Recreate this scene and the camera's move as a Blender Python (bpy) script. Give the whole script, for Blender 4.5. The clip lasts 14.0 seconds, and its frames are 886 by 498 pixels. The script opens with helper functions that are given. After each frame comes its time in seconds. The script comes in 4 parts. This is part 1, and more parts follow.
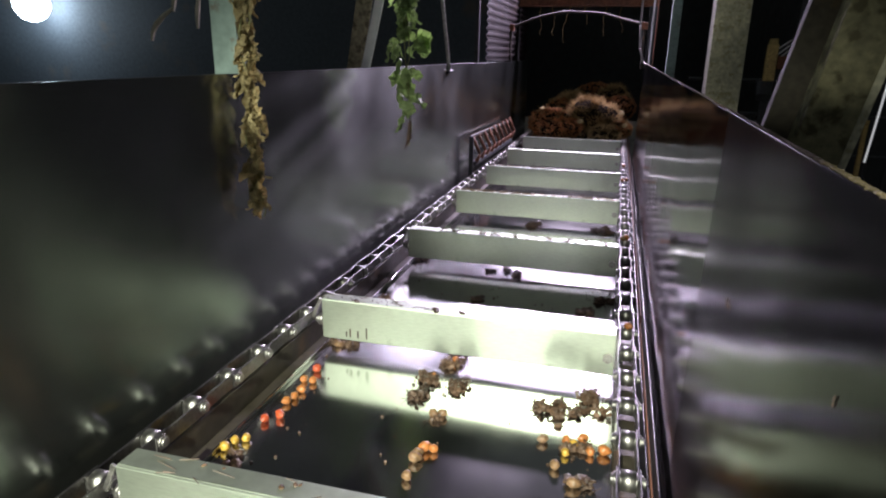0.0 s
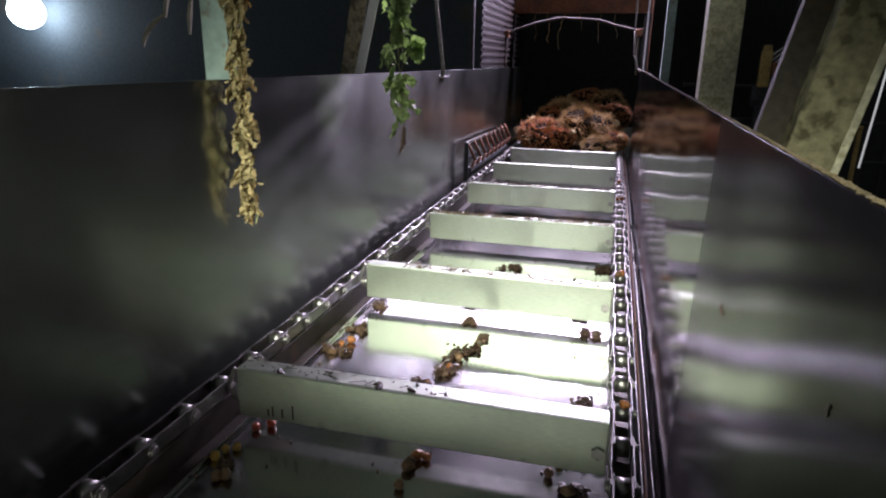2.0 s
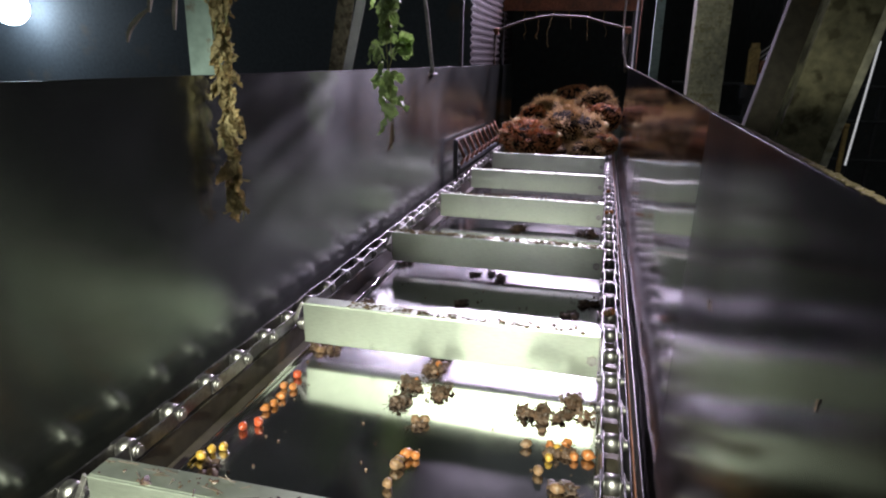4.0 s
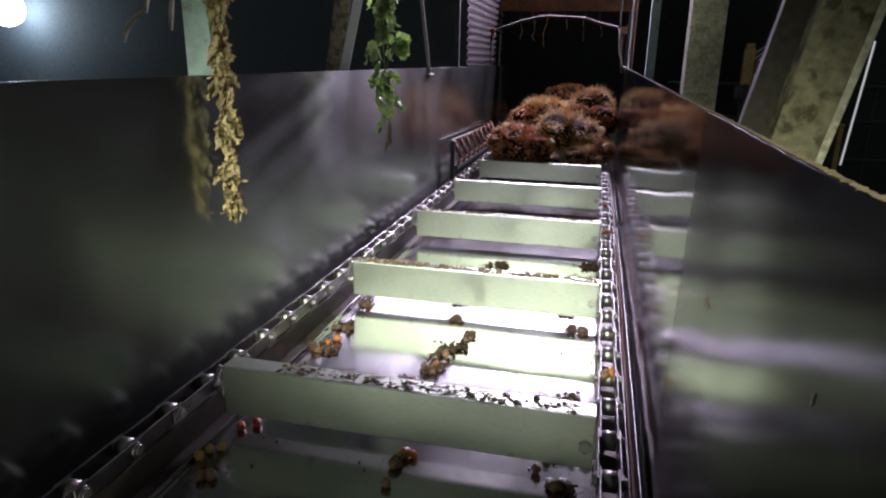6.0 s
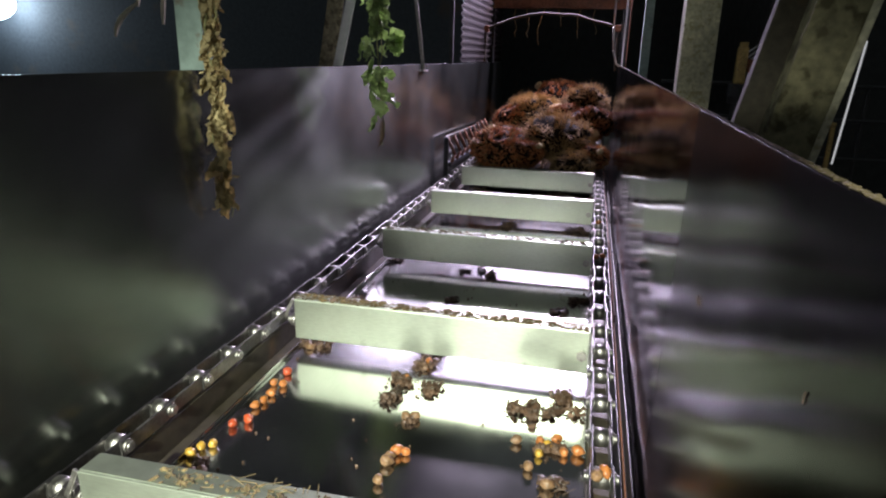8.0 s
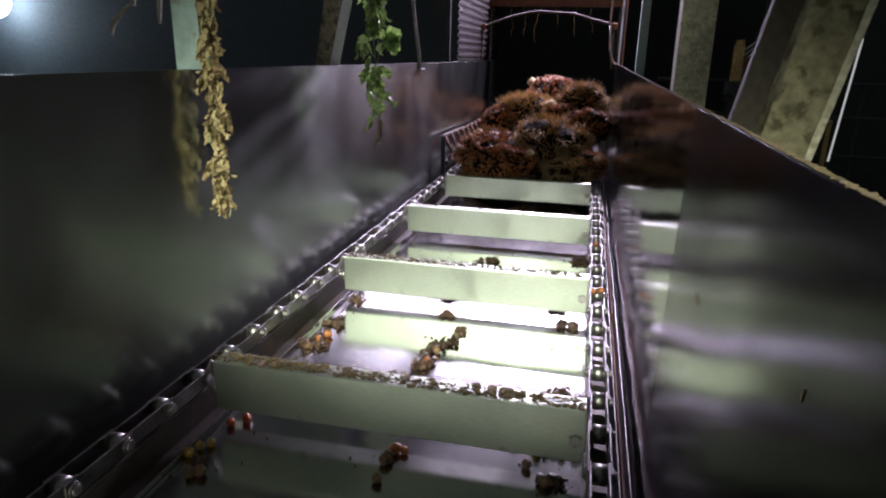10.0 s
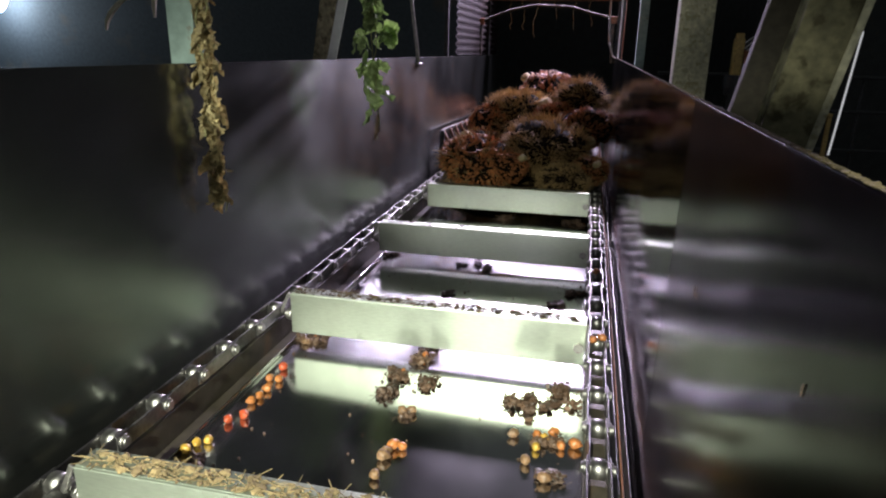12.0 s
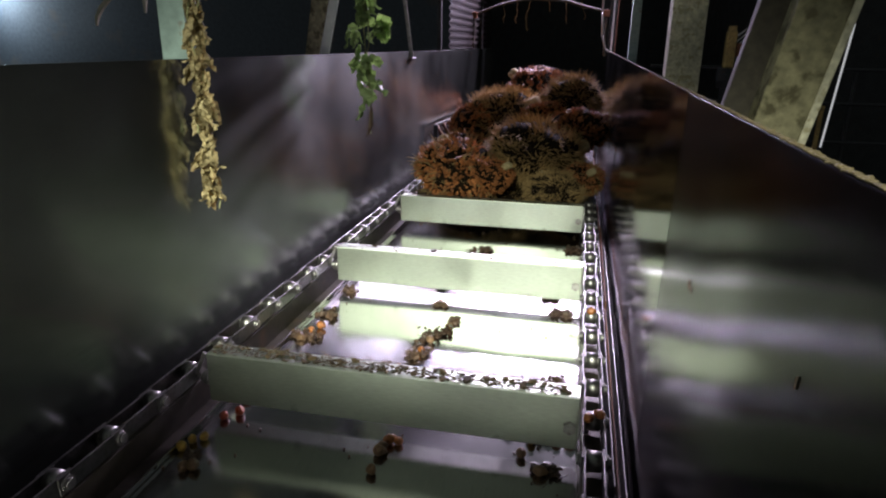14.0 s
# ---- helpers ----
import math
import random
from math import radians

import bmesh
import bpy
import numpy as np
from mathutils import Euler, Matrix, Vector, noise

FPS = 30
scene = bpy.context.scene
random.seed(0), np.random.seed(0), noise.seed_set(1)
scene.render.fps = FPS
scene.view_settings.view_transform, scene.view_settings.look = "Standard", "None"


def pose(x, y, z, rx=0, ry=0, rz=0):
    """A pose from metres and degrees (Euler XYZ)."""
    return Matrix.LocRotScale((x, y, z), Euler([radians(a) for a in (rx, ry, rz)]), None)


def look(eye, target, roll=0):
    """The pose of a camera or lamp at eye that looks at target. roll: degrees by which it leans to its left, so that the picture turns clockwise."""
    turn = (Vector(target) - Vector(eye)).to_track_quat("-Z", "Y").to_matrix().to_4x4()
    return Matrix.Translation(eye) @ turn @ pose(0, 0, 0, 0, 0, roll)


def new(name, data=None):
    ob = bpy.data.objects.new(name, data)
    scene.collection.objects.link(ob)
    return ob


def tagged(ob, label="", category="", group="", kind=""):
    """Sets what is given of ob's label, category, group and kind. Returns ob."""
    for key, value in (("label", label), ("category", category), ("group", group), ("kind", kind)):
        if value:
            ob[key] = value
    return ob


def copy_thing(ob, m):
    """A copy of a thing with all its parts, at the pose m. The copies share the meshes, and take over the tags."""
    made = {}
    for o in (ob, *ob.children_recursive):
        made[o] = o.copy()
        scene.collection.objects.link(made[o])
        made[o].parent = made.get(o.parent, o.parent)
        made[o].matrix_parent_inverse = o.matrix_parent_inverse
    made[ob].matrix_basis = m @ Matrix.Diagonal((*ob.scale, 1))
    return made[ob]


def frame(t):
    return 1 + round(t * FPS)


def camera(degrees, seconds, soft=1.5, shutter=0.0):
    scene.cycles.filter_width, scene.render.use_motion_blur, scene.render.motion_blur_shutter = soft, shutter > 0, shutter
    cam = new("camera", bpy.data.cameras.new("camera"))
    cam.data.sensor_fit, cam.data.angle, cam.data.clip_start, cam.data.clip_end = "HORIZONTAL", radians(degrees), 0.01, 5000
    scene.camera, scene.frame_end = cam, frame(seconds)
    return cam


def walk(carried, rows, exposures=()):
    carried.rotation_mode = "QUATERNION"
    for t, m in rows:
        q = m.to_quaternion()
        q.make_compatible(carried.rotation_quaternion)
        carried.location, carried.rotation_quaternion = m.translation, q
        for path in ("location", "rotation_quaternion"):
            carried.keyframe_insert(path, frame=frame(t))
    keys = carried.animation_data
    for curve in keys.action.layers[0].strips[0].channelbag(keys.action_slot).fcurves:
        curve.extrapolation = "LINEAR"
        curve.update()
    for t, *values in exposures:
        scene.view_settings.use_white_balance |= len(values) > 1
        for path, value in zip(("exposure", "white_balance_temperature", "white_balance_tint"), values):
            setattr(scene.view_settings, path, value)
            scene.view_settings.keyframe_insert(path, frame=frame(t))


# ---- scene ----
cam = camera(69.88, 14.0, soft=2.1)
PATH = [
    (0, 0.4062, 0.0, 0.9546, 72.864, -0.971, 15.113),
    (0.5, 0.4091, 0.0044, 0.951, 73.182, -0.674, 15.025),
    (1, 0.41, 0.0056, 0.9514, 73.2, -0.67, 15.008),
    (1.5, 0.4137, 0.016, 0.949, 73.118, -0.684, 15.211),
    (2, 0.4132, 0.0139, 0.9513, 73.433, -0.915, 14.787),
    (2.5, 0.4129, 0.019, 0.9453, 73.376, -0.903, 14.632),
    (3, 0.4142, 0.0247, 0.9465, 73.334, -0.987, 14.391),
    (5.5, 0.416, 0.024, 0.9422, 73.254, -0.873, 13.575),
    (6, 0.4149, 0.0196, 0.943, 73.359, -0.938, 13.582),
    (6.5, 0.415, 0.0214, 0.9415, 73.375, -1.122, 13.428),
    (7, 0.4148, 0.0226, 0.9443, 73.156, -1.043, 13.377),
    (7.5, 0.4173, 0.0277, 0.9417, 73.017, -1.136, 13.253),
    (8, 0.4145, 0.0229, 0.9423, 73.089, -1.337, 13.063),
    (10.5, 0.4134, 0.0216, 0.9434, 72.886, -1.144, 12.683),
    (11, 0.4144, 0.0262, 0.9429, 72.758, -1.046, 12.601),
    (11.5, 0.4176, 0.0342, 0.9397, 72.569, -0.952, 12.593),
    (12, 0.4173, 0.0335, 0.938, 72.551, -1.024, 12.716),
    (12.5, 0.4171, 0.034, 0.9379, 72.727, -1.086, 12.531),
    (13, 0.4184, 0.0367, 0.9376, 72.467, -0.71, 12.4),
    (13.5, 0.4172, 0.0349, 0.9384, 72.215, -0.644, 12.284),
    (14, 0.4163, 0.0336, 0.9394, 72.057, -0.787, 12.102),
]
walk(cam, [(t, pose(x, y, z, rx, ry, rz)) for t, x, y, z, rx, ry, rz in PATH])

# ---- light ----
world = bpy.data.worlds.new("night")
scene.world = world
world.use_nodes = True
world.node_tree.nodes["Background"].inputs[0].default_value = (0.062, 0.069, 0.068, 1)
world.node_tree.nodes["Background"].inputs[1].default_value = 1.0
scene.view_settings.exposure = 0.0


def area_lamp(name, m, sx, sy, watts, colour, spread=180):
    lamp = bpy.data.lights.new(name, "AREA")
    lamp.shape, lamp.size, lamp.size_y = "RECTANGLE", sx, sy
    lamp.energy, lamp.color, lamp.spread = watts, colour, radians(spread)
    ob = new(name, lamp)
    ob.matrix_world = m
    return ob


# overhead tube across the trough, work lamp behind and above the camera, yard flood lamp
TUBE = (-0.10, 6.95, 2.25)
WORK = (0.0, -2.6, 2.6)
AIM = (-0.20, 0.02, 0.1)
FLOOD = (-8.0, 8.0, 1.54)
area_lamp("tube_light", look(TUBE, (0.0, 3.0, 0.0)), 2.1, 0.14, 255, (0.85, 0.71, 1.0), 135)
spot = bpy.data.lights.new("work_light", "SPOT")
spot.energy, spot.color, spot.spot_size, spot.spot_blend, spot.shadow_soft_size = 2900, (0.97, 1.0, 0.84), radians(52), 1.0, 0.05
new("work_light", spot).matrix_world = look(WORK, AIM)


# ---- materials ----
def material(name, base, rough=0.5, metal=0.0, grain=60.0, spread=0.25, bump=0.15, stain=None, stain_scale=3.0, stain_at=0.55,
             stretch=(1, 1, 1), rough_spread=0.1, wave=0.0, wave_scale=3.0, per_piece=0.0):
    """Base colour with grain at two scales, stains, roughness that varies with them, fine relief and large waviness."""
    m = bpy.data.materials.new(name)
    m.use_nodes = True
    n, l = m.node_tree.nodes, m.node_tree.links
    b = n["Principled BSDF"]
    b.inputs["Metallic"].default_value = metal
    tc = n.new("ShaderNodeTexCoord")
    mp = n.new("ShaderNodeMapping")
    mp.inputs["Scale"].default_value = stretch
    l.new(tc.outputs["Object"], mp.inputs["Vector"])

    def noise_tex(scale, detail=6.0, vec=mp.outputs[0]):
        t = n.new("ShaderNodeTexNoise")
        t.inputs["Scale"].default_value, t.inputs["Detail"].default_value = scale, detail
        l.new(vec, t.inputs["Vector"])
        return t.outputs["Fac"]

    def ramp(fac, a, c, lo, hi):
        r = n.new("ShaderNodeMapRange")
        r.inputs["From Min"].default_value, r.inputs["From Max"].default_value = a, c
        r.inputs["To Min"].default_value, r.inputs["To Max"].default_value = lo, hi
        l.new(fac, r.inputs["Value"])
        return r.outputs[0]

    def mix(fac, c1, c2, mode="MIX"):
        x = n.new("ShaderNodeMix")
        x.data_type, x.blend_type = "RGBA", mode
        for value, i in ((fac, 0), (c1, 6), (c2, 7)):
            if hasattr(value, "is_linked"):
                l.new(value, x.inputs[i])
            else:
                x.inputs[i].default_value = value
        return x.outputs[2]

    fine = noise_tex(grain)
    coarse = noise_tex(stain_scale, 8.0, tc.outputs["Object"])
    shade = ramp(fine, 0.3, 0.7, 1 - spread, 1 + spread * 0.6)
    shade2 = ramp(coarse, 0.35, 0.65, 1 - spread * 0.8, 1 + spread * 0.4)
    mul = n.new("ShaderNodeMath")
    mul.operation = "MULTIPLY"
    l.new(shade, mul.inputs[0]), l.new(shade2, mul.inputs[1])
    value = mul.outputs[0]
    if per_piece:
        info = n.new("ShaderNodeObjectInfo")
        isl = n.new("ShaderNodeNewGeometry")
        add = n.new("ShaderNodeMath")
        add.operation = "ADD"
        l.new(info.outputs["Random"], add.inputs[0]), l.new(isl.outputs["Random Per Island"], add.inputs[1])
        mul2 = n.new("ShaderNodeMath")
        mul2.operation = "MULTIPLY"
        l.new(value, mul2.inputs[0]), l.new(ramp(add.outputs[0], 0, 2, 1 - per_piece, 1 + per_piece), mul2.inputs[1])
        value = mul2.outputs[0]
    vec = n.new("ShaderNodeCombineColor")
    for i in range(3):
        l.new(value, vec.inputs[i])
    colour = mix(1.0, (*base, 1), vec.outputs[0], "MULTIPLY")
    if stain:
        st = noise_tex(stain_scale * 2.3, 10.0, tc.outputs["Object"])
        mask = ramp(st, stain_at, stain_at + 0.12, 0, 1)
        colour = mix(mask, colour, (*stain, 1))
        if metal:
            l.new(ramp(mask, 0, 1, metal, metal * 0.3), b.inputs["Metallic"])
    l.new(colour, b.inputs["Base Color"])
    l.new(ramp(coarse, 0.3, 0.7, rough - rough_spread, rough + rough_spread), b.inputs["Roughness"])
    bp = n.new("ShaderNodeBump")
    bp.inputs["Strength"].default_value, bp.inputs["Distance"].default_value = bump, 0.002
    l.new(fine, bp.inputs["Height"])
    if wave:
        bw = n.new("ShaderNodeBump")
        bw.inputs["Strength"].default_value, bw.inputs["Distance"].default_value = 1.0, wave
        l.new(noise_tex(wave_scale, 1.0, tc.outputs["Object"]), bw.inputs["Height"])
        l.new(bw.outputs[0], bp.inputs["Normal"])
    l.new(bp.outputs[0], b.inputs["Normal"])
    return m


def brush_along(m, strength):
    """Brushed lengthwise: gloss spreads up and down the sheet more than along it."""
    n, l = m.node_tree.nodes, m.node_tree.links
    tangent = n.new("ShaderNodeTangent")
    tangent.direction_type, tangent.axis = "RADIAL", "Z"
    b = n["Principled BSDF"]
    b.inputs["Anisotropic"].default_value, b.inputs["Anisotropic Rotation"].default_value = strength, 0.25
    l.new(tangent.outputs[0], b.inputs["Tangent"])


def glowing(name, colour, strength):
    m = bpy.data.materials.new(name)
    m.use_nodes = True
    b = m.node_tree.nodes["Principled BSDF"]
    b.inputs["Base Color"].default_value = (0.8, 0.8, 0.8, 1)
    b.inputs["Emission Color"].default_value = (*colour, 1)
    b.inputs["Emission Strength"].default_value = strength
    return m


PLATE = material("worn_steel_plate", (0.45, 0.45, 0.45), 0.14, 1.0, 30, 0.10, 0.05, (0.05, 0.045, 0.035), 2.2, 0.72, (18, 0.6, 1), 0.05, 0.010, 1.6)
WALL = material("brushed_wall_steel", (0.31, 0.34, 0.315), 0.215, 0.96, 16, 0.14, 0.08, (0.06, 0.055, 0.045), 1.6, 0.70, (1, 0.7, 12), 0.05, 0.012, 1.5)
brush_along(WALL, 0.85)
# right wall sheets: base colours set well below the left wall's
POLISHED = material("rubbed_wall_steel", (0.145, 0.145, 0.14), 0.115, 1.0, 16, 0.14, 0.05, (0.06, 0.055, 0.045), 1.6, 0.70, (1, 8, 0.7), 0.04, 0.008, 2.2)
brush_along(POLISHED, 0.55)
DULL = material("dark_dull_wall_steel", (0.046, 0.046, 0.044), 0.19, 1.0, 16, 0.16, 0.02, (0.05, 0.045, 0.038), 1.3, 0.68, (1, 12, 0.7), 0.06, 0.016, 1.8)
for steel, edge in ((DULL, 0.66), (POLISHED, 0.72)):  # darker tint dims the gloss at a flat angle
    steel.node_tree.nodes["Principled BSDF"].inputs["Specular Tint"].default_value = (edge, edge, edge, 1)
FLIGHT = material("galvanised_flight_steel", (0.54, 0.60, 0.50), 0.39, 0.92, 40, 0.10, 0.08, (0.10, 0.10, 0.07), 5.0, 0.66, (1, 1, 6), 0.05, 0.004, 2.5)
CHAIN = material("oily_chain_steel", (0.24, 0.235, 0.23), 0.34, 1.0, 90, 0.25, 0.10, (0.05, 0.04, 0.03), 9.0, 0.62)
ROLLER = material("polished_roller_steel", (0.42, 0.41, 0.39), 0.40, 1.0, 90, 0.2, 0.10, (0.12, 0.10, 0.08), 30.0, 0.60)
RAIL = material("greasy_brown_rail_steel", (0.05, 0.042, 0.03), 0.5, 0.35, 40, 0.3, 0.2, (0.08, 0.045, 0.02), 4.0, 0.6)
RUST = material("rusty_steel", (0.22, 0.09, 0.045), 0.7, 0.2, 50, 0.35, 0.4, (0.10, 0.05, 0.03), 5.0, 0.55)
PAINT = material("flaking_green_paint", (0.34, 0.46, 0.42), 0.55, 0.0, 35, 0.2, 0.25, (0.20, 0.13, 0.08), 9.0, 0.60)
MOSSY = material("dirty_pale_post_paint", (0.62, 0.59, 0.43), 0.75, 0.0, 90, 0.3, 0.7, (0.36, 0.32, 0.19), 30.0, 0.55)
GRIMY = material("grimy_dark_brace_paint", (0.055, 0.047, 0.033), 0.8, 0.0, 60, 0.35, 0.4, (0.09, 0.06, 0.03), 8.0, 0.60)
# dark olive also holds the shade on the pale brace and left strut
BRACE = material("dark_olive_brace_paint", (0.24, 0.22, 0.125), 0.75, 0.0, 70, 0.35, 0.7, (0.075, 0.065, 0.03), 14.0, 0.50)
SCALE = material("pale_rust_scale", (0.50, 0.40, 0.25), 0.9, 0.0, 90, 0.4, 0.6, per_piece=0.5)
DARKSTEEL = material("dark_painted_steel", (0.045, 0.047, 0.05), 0.5, 0.3, 40, 0.3, 0.2, (0.07, 0.045, 0.03), 6.0, 0.62)
CRUST = material("dry_fibre_crust", (0.13, 0.10, 0.05), 0.9, 0.0, 80, 0.4, 0.8)
CORR = material("corrugated_sheet_metal", (0.012, 0.009, 0.009), 0.9, 0.0, 30, 0.25, 0.2, (0.02, 0.012, 0.009), 3.0, 0.6)
CORR.node_tree.nodes["Principled BSDF"].inputs["Specular IOR Level"].default_value = 0.08
CONCRETE = material("dark_yard_concrete", (0.16, 0.15, 0.14), 0.85, 0.0, 20, 0.3, 0.4, (0.07, 0.065, 0.06), 0.7, 0.55)
SHEET = material("grey_haze_cladding", (0.07, 0.085, 0.10), 0.7, 0.0, 20, 0.2, 0.2, (0.10, 0.09, 0.08), 0.8, 0.6)
YELLOW = material("faded_yellow_paint", (0.50, 0.36, 0.12), 0.6, 0.0, 40, 0.3, 0.3, (0.15, 0.10, 0.06), 8.0, 0.6)
WHITE = material("white_painted_pipe", (0.75, 0.76, 0.78), 0.45, 0.0, 40, 0.1, 0.1)
# near-black with little gloss, deepens the gaps between spikelets and scraps
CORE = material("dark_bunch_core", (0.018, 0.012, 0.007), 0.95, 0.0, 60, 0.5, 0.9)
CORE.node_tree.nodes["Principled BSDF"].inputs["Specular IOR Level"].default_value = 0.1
SPIKE = material("dry_brown_spikelets", (0.40, 0.265, 0.105), 0.8, 0.0, 90, 0.3, 0.4, per_piece=0.65)
RIPE = material("ripe_orange_fruit", (0.42, 0.165, 0.05), 0.65, 0.0, 70, 0.4, 0.2, (0.06, 0.02, 0.015), 20.0, 0.55, per_piece=0.5)
STALK = material("cut_pale_stalk", (0.50, 0.42, 0.22), 0.8, 0.0, 60, 0.3, 0.5, (0.20, 0.15, 0.08), 14.0, 0.55)
RED = material("red_palm_fruit", (0.48, 0.085, 0.03), 0.32, 0.0, 60, 0.3, 0.15, (0.25, 0.04, 0.02), 25.0, 0.52)
ORANGE = material("orange_palm_fruit", (0.46, 0.17, 0.045), 0.38, 0.0, 60, 0.35, 0.2, (0.22, 0.08, 0.03), 25.0, 0.52)
GOLD = material("yellow_palm_fruit", (0.50, 0.31, 0.05), 0.35, 0.0, 60, 0.3, 0.2, (0.30, 0.16, 0.03), 25.0, 0.52)
TAN = material("bruised_brown_fruit", (0.22, 0.13, 0.065), 0.5, 0.0, 60, 0.4, 0.3, (0.10, 0.05, 0.03), 25.0, 0.55)
HUSK = material("wet_dark_husk", (0.085, 0.05, 0.03), 0.5, 0.0, 60, 0.5, 0.8, per_piece=0.6)
BRISTLE = material("straw_bristles", (0.52, 0.36, 0.15), 0.8, 0.0, 60, 0.4, 0.3, per_piece=0.5)
FIBRE = material("straw_coloured_fibre", (0.17, 0.125, 0.06), 0.85, 0.0, 60, 0.4, 0.3, per_piece=0.75)
DRYLEAF = material("dried_yellow_leaf", (0.64, 0.53, 0.28), 0.75, 0.0, 40, 0.35, 0.3, (0.20, 0.13, 0.06), 18.0, 0.58, per_piece=0.4)
GREENLEAF = material("fresh_green_leaf", (0.46, 0.60, 0.27), 0.5, 0.0, 40, 0.3, 0.2, (0.28, 0.34, 0.12), 18.0, 0.62, per_piece=0.35)
STRAW = material("pale_dry_grass", (0.68, 0.62, 0.46), 0.8, 0.0, 40, 0.25, 0.2, per_piece=0.3)
VINE = material("pale_vine_stem", (0.30, 0.30, 0.14), 0.7, 0.0, 40, 0.3, 0.3)
LAMPGLOW = glowing("flood_lamp_glass", (0.72, 0.86, 1.0), 30)
TUBEGLOW = glowing("tube_glass", (0.9, 0.85, 1.0), 8)
STRIP = glowing("strip_lamp_glass", (0.95, 0.97, 1.0), 0.4)
WORKGLOW = glowing("work_lamp_glass", (0.95, 1.0, 0.88), 10)


# ---- mesh helpers ----
def mesh_of(name, bm, mat, smooth=False):
    me = bpy.data.meshes.new(name)
    bm.to_mesh(me)
    bm.free()
    if smooth:
        for f in me.polygons:
            f.use_smooth = smooth == 1 or len(f.vertices) == 4
    me.materials.append(mat)
    return me


def part(name, bm, mat, parent, label="", smooth=False):
    data = bm if isinstance(bm, bpy.types.Mesh) else mesh_of(name, bm, mat, smooth)
    ob = new(name, data)
    ob.parent = parent
    if label:
        tagged(ob, label)
    return ob


def empty(name, m, label, category, group="", kind=""):
    ob = new(name)
    ob.matrix_world = m
    return tagged(ob, label, category, group, kind)


def single(name, bm, mat, label, category, group="", kind="", m=None, smooth=False):
    ob = new(name, mesh_of(name, bm, mat, smooth))
    if m is not None:
        ob.matrix_world = m
    return tagged(ob, label, category, group, kind)


def box(bm, x0, x1, y0, y1, z0, z1, bevel=0.0, m=None):
    r = bmesh.ops.create_cube(bm, size=1.0)["verts"]
    t = pose((x0 + x1) / 2, (y0 + y1) / 2, (z0 + z1) / 2) @ Matrix.Diagonal((x1 - x0, y1 - y0, z1 - z0, 1))
    bmesh.ops.transform(bm, matrix=(m @ t) if m is not None else t, verts=r)
    if bevel:
        es = {e for v in r for e in v.link_edges}
        bmesh.ops.bevel(bm, geom=list(es), offset=bevel, segments=2, affect="EDGES", profile=0.5)
    return bm


def boxed(*a, **k):
    return box(bmesh.new(), *a, **k)


def rod(bm, a, b, r, seg=10, r2=None):
    a, b = Vector(a), Vector(b)
    d = b - a
    vs = bmesh.ops.create_cone(bm, cap_ends=True, segments=seg, radius1=r, radius2=r if r2 is None else r2, depth=d.length)["verts"]
    bmesh.ops.transform(bm, matrix=Matrix.Translation((a + b) / 2) @ d.to_track_quat("Z", "Y").to_matrix().to_4x4(), verts=vs)
    return bm


def rodded(*a, **k):
    return rod(bmesh.new(), *a, **k)


def bar(bm, a, b, wide, deep, face=(0, -1, 0), bevel=0.003):
    """A straight bar of rectangular section from a to b; face: the way its wide side looks."""
    a, b = Vector(a), Vector(b)
    z = (b - a).normalized()
    y = -(Vector(face) - z * z.dot(Vector(face))).normalized()
    x = y.cross(z)
    m = Matrix.Translation(a) @ Matrix((x, y, z)).transposed().to_4x4()
    return box(bm, -wide / 2, wide / 2, -deep / 2, deep / 2, 0, (b - a).length, bevel, m)


W, ZT, ZB, Y0, SPEED = 0.935, 0.182, 0.047, 1.764, 0.2271  # flight length, top, bottom, first flight, metres a second

PITCH, STEP = 0.1524, 0.9144
LEFT, RIGHT = -0.612, 0.600


# ---- setting ----
def rough_strip(bm, y0, y1, x, z, seed, wide=0.02, high=0.012, n=220, rise=0.0):
    """An uneven ridge of dried fibre along a wall's top."""
    rnd = random.Random(seed)
    for i in range(n):
        y = y0 + (y1 - y0) * (i + rnd.random()) / n
        s = rnd.uniform(0.4, 1.2)
        vs = bmesh.ops.create_icosphere(bm, subdivisions=1, radius=1.0)["verts"]
        bmesh.ops.transform(bm, matrix=pose(x + rnd.uniform(-1, 1) * wide * 0.3, y, z + rise * y, rnd.uniform(-15, 15), rnd.uniform(-15, 15), rnd.uniform(0, 360))
                            @ Matrix.Diagonal((wide * s * 0.6, wide * s, high * s, 1)), verts=vs)
    return bm


def sloped(x0, x1, y0, y1, low0, low1, high0, high1, lean=0.0):
    """A long block whose lower and upper edges rise evenly from y0 to y1; lean: how far its foot stands in from its top."""
    bm = bmesh.new()
    box(bm, x0, x1, y0, y1, 0, 1)
    for v in bm.verts:
        f = (v.co.y - y0) / (y1 - y0)
        v.co.x -= lean if v.co.z < 0.5 else 0.0
        v.co.z = (low0 + (low1 - low0) * f) if v.co.z < 0.5 else (high0 + (high1 - high0) * f)
    bmesh.ops.bevel(bm, geom=list(bm.edges), offset=0.0012, segments=2, affect="EDGES")
    return bm


